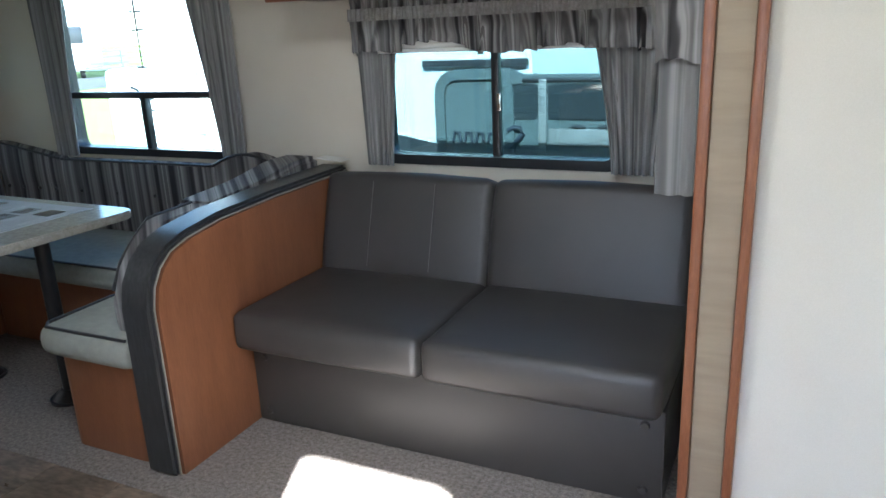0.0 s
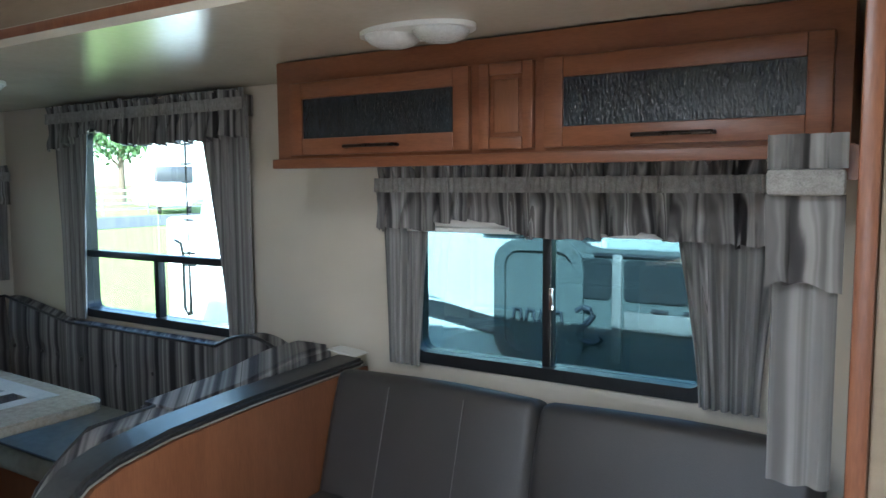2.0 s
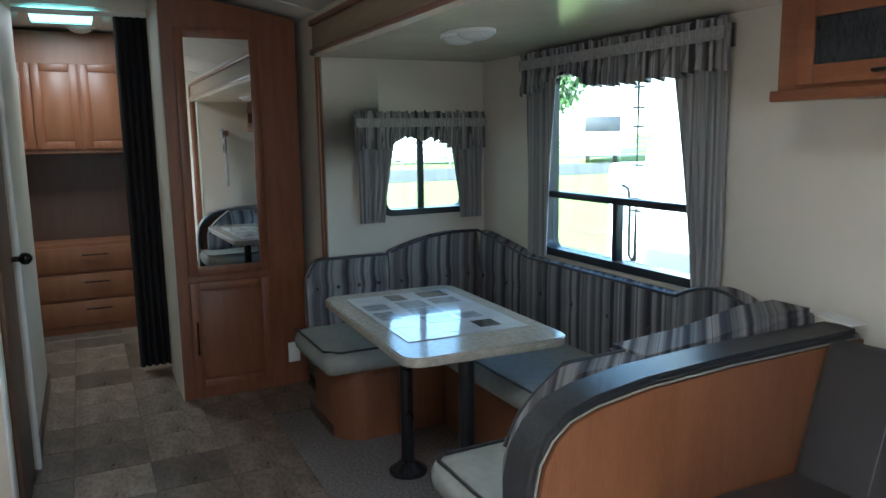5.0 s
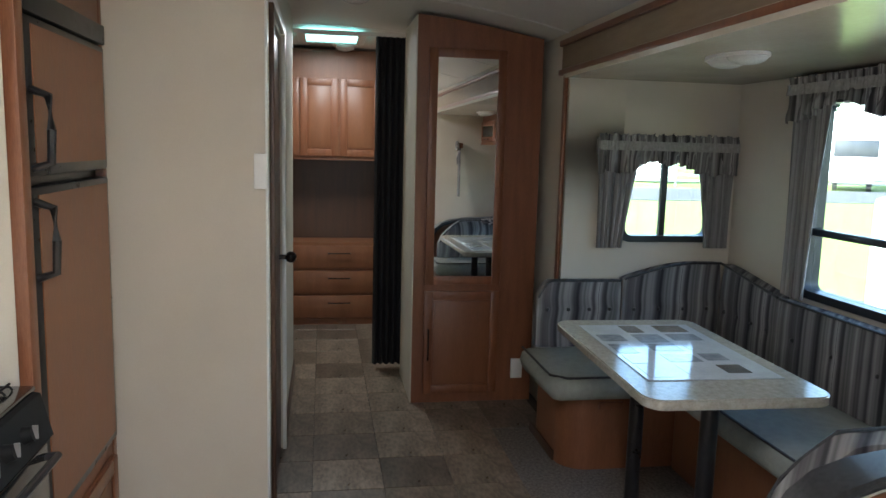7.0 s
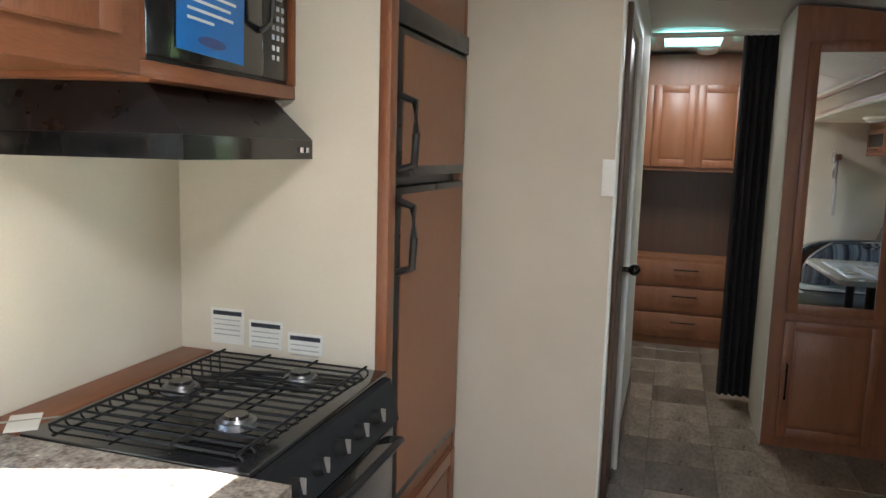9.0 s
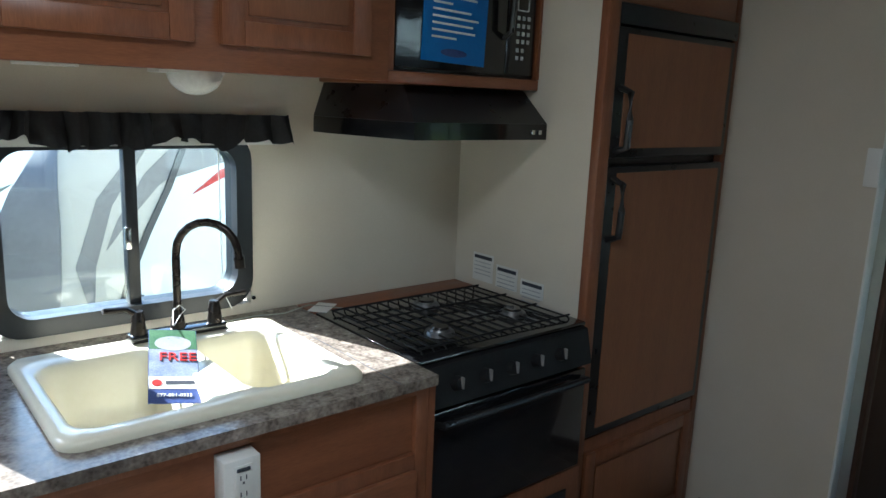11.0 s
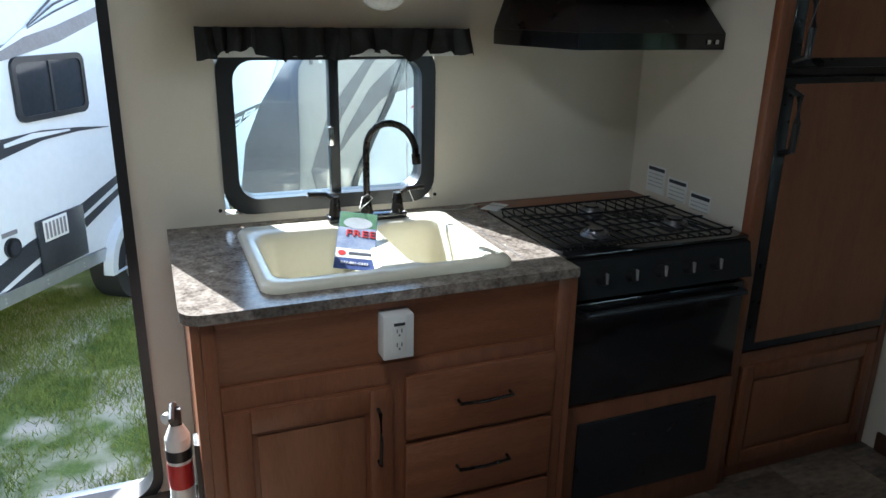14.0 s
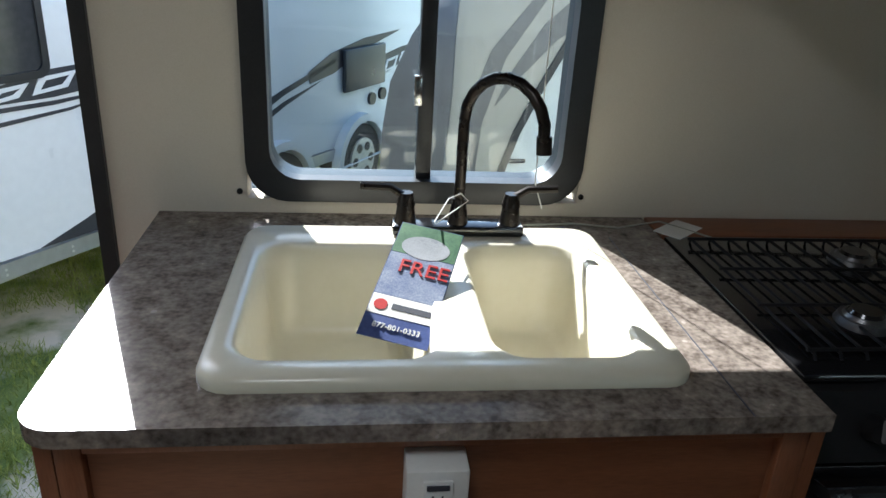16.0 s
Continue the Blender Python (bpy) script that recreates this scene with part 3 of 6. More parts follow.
# cream roller blind behind the sofa valance
blind = thing("roller_blind", (0.08, SW - 0.03, 1.34), "rolled-up cream blind under the sofa window's valance", "blind")
part("roll", cyl(bmesh.new(), (-0.46, SW - 0.03, 1.375), (0.55, SW - 0.03, 1.375), 0.026, n=16), WHITE, blind)
part("hem_bar", B(-0.45, 0.54, SW - 0.052, SW - 0.038, 1.335, 1.352, bevel=0.003), WHITE, blind)
# loose side curtain at the sofa's end
side = thing("side_curtain", (0.8, 3.0, 0.94), "grey woven side curtain with a dark ruffle beside the sofa", "curtain")
part("panel", drape(bmesh.new(), "y", 3.0, 0.775, 0.88, 0.94, 1.5, 2, 0.008), CURTAIN, side)
part("ruffle", ruffle(bmesh.new(), "y", 2.985, 0.76, 0.89, 1.31, 1.475, 0.06, 0.008, 0.035, lambda q: 0.0, -1, 8), VALANCE, side, "dark striped ruffle")
part("band", B(0.765, 0.89, 2.955, 2.98, 1.473, 1.52, bevel=0.008), TRIM_CLOTH, side)
part("heading", drape(bmesh.new(), "y", 2.967, 0.765, 0.89, 1.52, 1.58, 4, 0.006), VALANCE, side)
part("bracket", B(0.78, 0.929, 2.99, 3.03, 1.5, 1.56), WOOD, side)
# kitchen valance
kv = thing("kitchen_valance", (-0.45, KW, 1.4), "dark ruffled gathered valance above the kitchen window", "valance")
part("ruffle", ruffle(bmesh.new(), "y", KW + 0.04, -0.48, 0.36, 1.405, 1.5, 0.05, 0.02, 0.034, bumps((0.1, 0.1, 0.02), (0.38, 0.14, 0.025), (0.86, 0.1, 0.025)), 1, 5), DARK_CLOTH, kv)
part("board", B(-0.45, 0.34, KW + 0.001, KW + 0.03, 1.415, 1.47), WHITE, kv)


# ---- sofa ----
STITCH = mat("seam_thread", (0.11, 0.105, 0.10), (0.15, 0.145, 0.14), 60, 0.6)
sofa = thing("sofa", (0.1, 3.2, 0), "dark grey-brown vinyl two-seat sofa with split back cushions", "sofa")
part("base", B(-0.655, 0.86, 2.86, 3.55, 0.0, 0.325, bevel=0.012), LEATHER, sofa)
for x in (-0.6, 0.8):
    for z in (0.05, 0.27):
        part("button", cyl(bmesh.new(), (x, 2.862, z), (x, 2.851, z), 0.016, 0.012), LEATHER, sofa)
for a, b in ((-0.655, 0.098), (0.104, 0.855)):
    part("seat_cushion", cushion(bmesh.new(), a, b, 2.765, 3.4, 0.33, 0.475, 0.03, 0.012), LEATHER, sofa)
tilt = Matrix.Translation((0, 3.33, 0.44)) @ Matrix.Rotation(radians(-17), 4, "X") @ Matrix.Translation((0, -3.33, -0.44))
for a, b in ((-0.655, 0.098), (0.104, 0.84)):
    bm = cushion(bmesh.new(), a, b, 3.33, 3.47, 0.44, 0.885, 0.035, 0.014)
    bmesh.ops.transform(bm, matrix=tilt, verts=bm.verts[:])
    back = part("back_cushion", bm, LEATHER, sofa)
    if a < 0:
        for x in (a + 0.24, a + 0.52):
            bm = B(x - 0.0015, x + 0.0015, 3.3155, 3.3185, 0.50, 0.85)
            bmesh.ops.transform(bm, matrix=tilt, verts=bm.verts[:])
            part("stitching", bm, STITCH, back, "pale stitched seam")

# ---- dinette ----
divider = thing("divider_panel", (-0.68, 2.46, 0), "orange-brown wooden divider panel edged with black padding", "divider")
prof = [(2.46, 0.0), (2.46, 0.6), (2.475, 0.67), (2.51, 0.725), (2.56, 0.765), (2.64, 0.79), (2.8, 0.812), (3.1, 0.825), (3.64, 0.83), (3.64, 0.0)]
part("panel", prism(bmesh.new(), prof, "x", -0.69, -0.658), WOOD_PANEL, divider)
edge_in = prof[1:-2] + [(3.64, 0.83)]
edge_in = [(2.46, 0.0)] + edge_in
edge_out = []
for i, (y, z) in enumerate(edge_in):
    y0, z0 = edge_in[max(0, i - 1)]
    y1, z1 = edge_in[min(len(edge_in) - 1, i + 1)]
    d = math.hypot(y1 - y0, z1 - z0)
    edge_out.append((y - 0.03 * (z1 - z0) / d, z + 0.03 * (y1 - y0) / d))
bm = prism(bmesh.new(), edge_in + edge_out[::-1], "x", -0.80, -0.668)
bmesh.ops.bevel(bm, geom=[e for e in bm.edges if e.calc_face_angle(0) > 1.2], offset=0.012, segments=2, affect="EDGES")
part("padding", bm, PAD, divider, "black vinyl padded edge")
edge_s = [(2.44, 0.42)] + [(y - 0.012, z + 0.012) for y, z in edge_in if z > 0.55]
inner = [(y + 0.03, z - 0.05) for y, z in edge_s]
part("piping", tube(bmesh.new(), [(-0.664, y - 0.012, z + 0.006) for y, z in edge_in], 0.003, 6), EDGE, divider, "pale piping")


def bench(x0, x1, y0, y1, label, corner=0.1):
    root = thing("dinette_bench", ((x0 + x1) / 2, y0, 0), label, "bench", "dinette benches")
    part("base", prism(bmesh.new(), rounded(x0, x1, y0, y1, corner), "z", 0.0, 0.36), WOOD_PANEL, root)
    return root


b1 = bench(-3.04, -2.5, 2.55, 3.6, "wooden dinette bench with a grey-beige seat cushion under the end window", 0.14)
part("kick_strip", B(-3.02, -2.62, 2.542, 2.552, 0.0, 0.05, bevel=0.002), DARK_WOOD, b1)
part("drawer_pull", B(-2.502, -2.488, 2.72, 2.84, 0.3, 0.335, bevel=0.004), WOOD_H, b1)
part("seat_cushion", cushion(bmesh.new(), -3.0, -2.42, 2.46, 3.58, 0.362, 0.475, 0.05, 0.012), SEAT, b1)
b2 = bench(-2.495, -1.215, 3.1, 3.62, "wooden dinette bench with a grey-beige cushion under the large window", 0.02)
part("seat_cushion", cushion(bmesh.new(), -2.41, -1.22, 3.02, 3.58, 0.362, 0.472, 0.04, 0.012), SEAT, b2)
b3 = bench(-1.21, -0.81, 2.47, 3.6, "wooden dinette bench with a pale cushion beside the divider panel", 0.05)
part("seat_cushion", cushion(bmesh.new(), -1.25, -0.80, 2.43, 3.58, 0.362, 0.478, 0.045, 0.012), SEAT, b3)
for root, pts in ((b1, [(-2.98, 2.475, 0.474), (-2.5, 2.475, 0.474), (-2.44, 2.54, 0.474), (-2.435, 3.0, 0.474)]), (b2, [(-2.4, 3.035, 0.47), (-1.26, 3.035, 0.47)]),
                  (b3, [(-1.235, 2.9, 0.476), (-1.235, 2.48, 0.476), (-1.2, 2.445, 0.476), (-0.82, 2.445, 0.476)])):
    part("piping", tube(bmesh.new(), pts, 0.006, 8), PAD, root, "black piping")


def back_cushion(axis, u0, u1, w0, w1, z0, top, label):
    """A tufted back cushion whose top follows a curve top(q)."""
    root = thing("back_cushion", (u0, w0, z0) if axis == "y" else (w0, u0, z0), label, "cushion", "dinette back cushions")
    nu, nz = 26, 12
    bm = bmesh.new()
    rings = []
    for j in range(nz + 1):
        s = j / nz
        row = []
        for side in (0, 1):
            for i in range(nu + 1):
                q = i / nu if side == 0 else 1 - i / nu
                z = z0 + (top(q) - z0) * s
                sw = 4 * q * (1 - q)
                tuft = sum(math.exp(-(((q - c) * (u1 - u0) / 0.05) ** 2 + ((z - (z0 + 0.2)) / 0.04) ** 2)) for c in (0.12, 0.37, 0.62, 0.87))
                pinch = 0.35 * (s ** 6) + 0.2 * ((1 - s) ** 6) + 0.3 * (abs(2 * q - 1) ** 10)
                mid, half = (w0 + w1) / 2, (w1 - w0) / 2 * (1 - pinch)
                w = mid + (half if side else -half) * (1 + 0.1 * sw) + (0 if side == FAR[axis] else (-1 if side else 1) * 0.02 * tuft)
                u = u0 + (u1 - u0) * q
                row.append(bm.verts.new((u, w, z) if axis == "y" else (w, u, z)))
        rings.append(row)
    n = len(rings[0])
    for a, b in zip(rings, rings[1:]):
        for i in range(n):
            bm.faces.new((a[i], a[(i + 1) % n], b[(i + 1) % n], b[i]))
    for r in (rings[0], rings[-1]):
        for i in range(nu):
            bm.faces.new((r[i], r[i + 1], r[n - 2 - i], r[n - 1 - i]))
    bmesh.ops.remove_doubles(bm, verts=bm.verts[:], dist=0.0005)
    bmesh.ops.recalc_face_normals(bm, faces=bm.faces[:])
    part("cover", bm, STRIPE, root, smooth=60)
    pts = [u0 + (u1 - u0) * (0.01 + 0.98 * i / 20) for i in range(21)]
    tops = [top(i / 20) + 0.001 for i in range(21)]
    w = w0 + 0.015 if FAR[axis] else w1 - 0.015
    part("piping", tube(bmesh.new(), [(u, w, z) if axis == "y" else (w, u, z) for u, z in zip(pts, tops)], 0.007, 8), PAD, root, "black piping")
    front = w0 if FAR[axis] else w1
    for c in (0.12, 0.37, 0.62, 0.87):
        u = u0 + (u1 - u0) * c
        p = (u, front + (0.014 if FAR[axis] else -0.014), z0 + 0.2) if axis == "y" else (front - 0.014, u, z0 + 0.2)
        bm = bmesh.new()
        bmesh.ops.create_uvsphere(bm, u_segments=8, v_segments=5, radius=0.011, matrix=Matrix.Translation(p))
        part("button", bm, PAD, root)
    return root


FAR = {"y": 1, "x": 0}
back_cushion("x", 2.54, 3.0, SX0 + 0.005, SX0 + 0.105, 0.478, lambda q: 0.83 - 0.09 * (1 - min(1, q * 6)) ** 2, "dark striped tufted back cushion against the end wall")
back_cushion("x", 3.005, 3.56, SX0 + 0.005, SX0 + 0.115, 0.478, lambda q: 0.84 + 0.085 * math.sin(math.pi / 2 * min(1, q * 1.3)), "dark striped back cushion with a raised curved top in the corner")
back_cushion("y", -2.93, -2.42, SW - 0.12, SW - 0.01, 0.476, lambda q: 0.925 - 0.08 * q, "dark striped corner back cushion sloping to the window")
back_cushion("y", -2.415, -1.36, SW - 0.12, SW - 0.015, 0.476, lambda q: 0.842, "long dark striped tufted back cushion under the window")
back_cushion("y", -1.355, -0.95, SW - 0.13, SW - 0.015, 0.476, lambda q: 0.845 + 0.06 * math.sin(math.pi * q), "dark striped bolster cushion at the window's end")
FAR["x"] = 1
back_cushion("x", 2.5, 3.5, -0.925, -0.81, 0.482, lambda q: 0.62 + 0.2 * min(1, q * 5) ** 0.6 + 0.03 * q, "dark striped back cushion against the divider panel")
bm = prism(bmesh.new(), [(2.9, 0.84), (3.2, 0.86), (3.45, 0.9), (3.62, 0.9), (3.62, 0.78), (2.9, 0.8)], "x", -0.98, -0.80)
bmesh.ops.bevel(bm, geom=bm.edges[:], offset=0.02, segments=3, affect="EDGES")
tagged(part("bolster", bm, STRIPE), "dark striped bolster lying on the divider's back end", "cushion")
bm = prism(bmesh.new(), [(-0.75, 0.905), (-0.66, 0.9), (-0.62, 0.893), (-0.7, 0.898)], "y", 3.52, 3.6)
tagged(part("paper_slip", bm, PAPER), "small white paper slip on the bolster", "paper")

table = thing("dinette_table", (-1.9, 2.77, 0), "speckled beige dinette table on two black post legs", "table")
turn_t = Matrix.Translation((-1.895, 2.76, 0)) @ Matrix.Rotation(radians(-2), 4, "Z")
bm = prism(bmesh.new(), rounded(-0.53, 0.53, -0.32, 0.32, 0.07), "z", 0.715, 0.75)
bmesh.ops.bevel(bm, geom=[e for e in bm.edges if abs(e.verts[0].co.z - e.verts[1].co.z) < 0.001], offset=0.005, segments=2, affect="EDGES")
bmesh.ops.transform(bm, matrix=turn_t, verts=bm.verts[:])
part("tabletop", bm, TABLE_TOP, table)
for x in (-2.09, -1.53):
    leg = part("leg", cyl(bmesh.new(), (x, 2.72, 0.02), (x, 2.72, 0.715), 0.03, n=20), BLACK, table)
    part("foot", cyl(cyl(bmesh.new(), (x, 2.72, 0.0), (x, 2.72, 0.012), 0.085, n=24), (x, 2.72, 0.012), (x, 2.72, 0.05), 0.075, 0.036, 24), BLACK, leg)
mat_ob = thing("placemat", (-1.9, 2.77, 0.752), "glossy printed sheet with blurred pictures on the table", "placemat")
bm = box(bmesh.new(), -0.42, 0.34, -0.24, 0.25, 0.7515, 0.7535)
bmesh.ops.transform(bm, matrix=turn_t, verts=bm.verts[:])
GLOSSY_SHEET = mat("glossy_sheet", (0.5, 0.52, 0.54), (0.62, 0.64, 0.66), 9, 0.1, 0.03, coat=0.5)
part("sheet", bm, GLOSSY_SHEET, mat_ob)
rnd = random.Random(4)
for i in range(5):
    for j in range(3):
        x, y = -0.4 + 0.145 * i, -0.22 + 0.15 * j
        bm = box(bmesh.new(), x, x + rnd.uniform(0.09, 0.14), y, y + rnd.uniform(0.07, 0.13), 0.7536, 0.7542)
        bmesh.ops.transform(bm, matrix=turn_t, verts=bm.verts[:])
        part("picture", bm, rnd.choice([GLOSS_INK, GLOSS_GREY, GLOSS_GREY, GLOSSY_SHEET]), mat_ob)


# ---- cabinet doors ----
def panel_door(axis, face, u0, u1, z0, z1, parent, wood, out, rail=0.055, glass_mat=None, name="door"):
    """A frame-and-panel door; out is the side it faces along the axis."""
    def bx(a, b, c, d, n0, n1, bev=0.003):
        w = sorted((face + out * n0, face + out * n1))
        return B(a, b, *w, c, d, bevel=bev) if axis == "y" else B(*w, a, b, c, d, bevel=bev)
    d = part(name, bx(u0, u1, z0, z1, 0.0, 0.010), wood, parent)
    for c in ((u0, u0 + rail, z0, z1), (u1 - rail, u1, z0, z1), (u0 + rail, u1 - rail, z0, z0 + rail), (u0 + rail, u1 - rail, z1 - rail, z1)):
        part("rail", bx(*c, 0.0102, 0.02), wood, d)
    if glass_mat:
        part("pane", bx(u0 + rail, u1 - rail, z0 + rail, z1 - rail, 0.0102, 0.013, 0), glass_mat, d)
    else:
        part("centre_panel", bx(u0 + rail + 0.012, u1 - rail - 0.012, z0 + rail + 0.012, z1 - rail - 0.012, 0.0102, 0.014, 0.003), WOOD_PANEL, d)
    return d


def bar_handle(axis, face, out, p0, p1, parent, r=0.005):
    """A slim dark pull between two (u, z) points."""
    def at(u, z, n):
        return (u, face + out * n, z) if axis == "y" else (face + out * n, u, z)
    (u0, z0), (u1, z1) = p0, p1
    return part("handle", tube(bmesh.new(), [at(u0, z0, 0.0), at(u0, z0, 0.022), at((u0 + u1) / 2, (z0 + z1) / 2, 0.028), at(u1, z1, 0.022), at(u1, z1, 0.0)], r, 8), BRONZE, parent, "dark bronze bar handle")


# overhead cabinet above the sofa
uc = thing("overhead_cabinet", (0.1, SW, 1.54), "cherry wood overhead cabinet with two smoked-glass doors above the sofa", "cabinet")
part("body", B(-0.72, 0.88, 3.275, SW - 0.002, 1.555, SC - 0.004, bevel=0.004), WOOD_H, uc)
part("bottom_rail", B(-0.735, 0.89, 3.262, 3.30, 1.545, 1.575, bevel=0.004), WOOD_H, uc)
for a, b in ((-0.65, -0.01), (0.205, 0.845)):
    d = panel_door("y", 3.275, a, b, 1.585, 1.805, uc, WOOD_H, -1, 0.05, SMOKED)
    bar_handle("y", 3.255, -1, ((a + b) / 2 - 0.09, 1.607), ((a + b) / 2 + 0.09, 1.607), d)
panel_door("y", 3.275, 0.02, 0.175, 1.585, 1.805, uc, WOOD_H, -1, 0.03, None, "centre_stile")


def dome_light(x, y, z, label, r=0.12):
    root = thing("ceiling_light", (x, y, z - 0.03), label, "ceiling light", "ceiling lights")
    bm = bmesh.new()
    prism(bm, [(x + r * 1.35 * math.cos(a), y + r * 0.8 * math.sin(a)) for a in [2 * math.pi * k / 32 for k in range(32)]], "z", z - 0.012, z)
    part("base", bm, WHITE, root)
    for s in (-1, 1):
        bm = bmesh.new()
        bmesh.ops.create_uvsphere(bm, u_segments=24, v_segments=10, radius=1, matrix=Matrix.Translation((x + s * r * 0.6, y, z - 0.012)) @ Matrix.Diagonal((r * 0.58, r * 0.62, 0.03, 1)))
        part("lens", bm, LENS, root, "ribbed clear lens")
    return root


dome_light(-0.07, 3.1, SC, "white twin ceiling light on the slide-out ceiling above the sofa")
dome_light(-1.98, 2.98, SC, "white twin ceiling light above the dinette table")

# ---- tall mirror cabinet ----
tall = thing("tall_cabinet", (CAB_X, 2.3, 0), "tall cherry wood cabinet with a mirror over a lower door", "cabinet")
z_top = [(1.95, 2.235), (2.2, 2.21), (2.45, 2.17), (2.675, 2.13)]
part("body", prism(bmesh.new(), [(1.95, 0.0)] + z_top + [(2.675, 0.0)], "x", -4.08, CAB_X), WOOD, tall)
part("side_panel", B(-4.08, CAB_X - 0.001, 1.944, 1.9495, 0.0, 2.23), WALLPAPER, tall, "cream papered cabinet side")
mdoor = panel_door("x", CAB_X, 2.015, 2.46, 0.715, 2.055, tall, WOOD, 1, 0.05, MIRROR, "mirror_door")
ldoor = panel_door("x", CAB_X, 2.015, 2.46, 0.06, 0.675, tall, WOOD, 1, 0.05, None, "lower_door")
bar_handle("x", CAB_X + 0.02, 1, (2.04, 0.27), (2.04, 0.45), ldoor)


def outlet(axis, face, out, u, z, label, w=0.075, h=0.12, slots=True, parent=None, deep=0.012):
    root = thing("outlet", (u, face, z) if axis == "y" else (face, u, z), label, "outlet", "outlets")
    def bx(a, b, c, d, n0, n1, bev):
        q = sorted((face + out * n0, face + out * n1))
        return B(a, b, *q, c, d, bevel=bev) if axis == "y" else B(*q, a, b, c, d, bevel=bev)
    part("plate", bx(u - w / 2, u + w / 2, z - h / 2, z + h / 2, 0, deep, 0.003), WHITE, root)
    if slots:
        part("face", bx(u - 0.018, u + 0.018, z - 0.038, z + 0.045, deep + 0.0002, deep + 0.004, 0.001), WHITE, root)
        part("test_button", bx(u - 0.014, u + 0.014, z + 0.033, z + 0.04, deep + 0.0042, deep + 0.006, 0), INK, root)
        for dz in (0.014, -0.022):
            for du in (-0.006, 0.006):
                part("slot", bx(u + du - 0.0012, u + du + 0.0012, z + dz, z + dz + 0.01, deep + 0.0042, deep + 0.0046, 0), INK, root)
            part("ground_hole", bx(u - 0.002, u + 0.002, z + dz - 0.009, z + dz - 0.004, deep + 0.0042, deep + 0.0046, 0), INK, root)
    return root


outlet("x", CAB_X, 1, 2.585, 0.2, "white wall outlet cover low on the tall cabinet", 0.07, 0.12, False)
outlet("x", -1.926, 1, 1.222, 1.41, "small white light switch on the partition's edge", 0.045, 0.12, False)

# ---- kitchen ----
CF = 0.82   # face of the base cabinets
base = thing("base_cabinet", (0.0, CF, 0), "cherry wood base cabinet under the kitchen sink", "cabinet")
part("side_panel", B(0.445, 0.465, KW + 0.002, CF, 0.0, 0.883), WOOD, base)
part("side_panel", B(-0.53, -0.51, KW + 0.002, CF, 0.0, 0.883), WOOD, base)
for c in ((-0.509, -0.472, 0.0, 0.883), (0.412, 0.444, 0.0, 0.883), (-0.4715, 0.4115, 0.0, 0.712), (-0.4715, 0.4115, 0.864, 0.883)):
    part("face_frame", B(c[0], c[1], CF - 0.02, CF, c[2], c[3], bevel=0.002), WOOD, base)
part("recessed_panel", B(-0.4715, 0.4115, CF - 0.021, CF - 0.014, 0.7125, 0.8635), WOOD_H, base)
part("bottom_board", B(-0.509, 0.444, KW + 0.002, CF - 0.021, 0.05, 0.07), WOOD, base)


def slab_front(u0, u1, z0, z1, name, parent):
    d = part(name, B(u0, u1, CF + 0.0005, CF + 0.018, z0, z1, bevel=0.006), WOOD_H, parent)
    return d


door_a = panel_door("y", CF, 0.0, 0.41, 0.07, 0.655, base, WOOD, 1, 0.06)
bar_handle("y", CF + 0.02, 1, (0.04, 0.45), (0.04, 0.6), door_a)
for z0, z1 in ((0.49, 0.675), (0.29, 0.475), (0.07, 0.275)):
    dr = slab_front(-0.47, -0.035, z0, z1, "drawer", base)
    bar_handle("y", CF + 0.018, 1, (-0.33, (z0 + z1) / 2), (-0.18, (z0 + z1) / 2), dr)
outlet("y", CF - 0.0138, 1, -0.01, 0.797, "white safety outlet mounted on the sink cabinet's front", 0.078, 0.115, True, None, 0.05)

# worktop with a hole for the sink
top = thing("worktop", (0.0, 0.5, 0.872), "brown stone-look laminate worktop round the sink", "worktop")
bm = bmesh.new()
TX0, TX1, TY1 = -0.525, 0.485, 0.835
HX0, HX1, HY0, HY1 = -0.345, 0.275, 0.27, 0.74
gx, gy = [TX0, HX0, HX1, TX1], [KW + 0.001, HY0, HY1, TY1]
for i in range(3):
    for j in range(3):
        if (i, j) != (1, 1):
            box(bm, gx[i], gx[i + 1], gy[j], gy[j + 1], 0.884, 0.91)
bmesh.ops.remove_doubles(bm, verts=bm.verts[:], dist=0.0002)
twins = {}
for f in bm.faces:
    twins.setdefault(frozenset(f.verts), []).append(f)
bmesh.ops.delete(bm, geom=[f for fs in twins.values() if len(fs) > 1 for f in fs], context="FACES")
corner = [e for e in bm.edges if all(abs(v.co.x - TX1) < 0.001 and abs(v.co.y - TY1) < 0.001 for v in e.verts)]
bmesh.ops.bevel(bm, geom=corner, offset=0.05, segments=6, profile=0.5, affect="EDGES")
part("slab", bm, LAMINATE, top)
part("seam", B(-0.415, -0.413, 0.24, 0.834, 0.9101, 0.9107), INK, top, "thin dark seam")
# worktop strip behind the stove
tagged(part("rear_ledge", B(-1.186, -0.53, KW + 0.001, 0.225, 0.872, 0.912, bevel=0.003), WOOD_H), "narrow brown ledge behind the stove", "ledge")

# sink
sink = thing("sink", (-0.04, 0.49, 0.91), "bisque plastic double-bowl drop-in kitchen sink", "sink")
SX, EX, SY, EY = -0.37, 0.295, 0.235, 0.768
bowls = [(-0.318, -0.095, 0.325, 0.722), (-0.03, 0.262, 0.325, 0.722)]


def bowl_ring(b, r, z, grow):
    return [(u, v, z) for u, v in rounded(b[0] - grow, b[1] + grow, b[2] - grow, b[3] + grow, r, 5)]


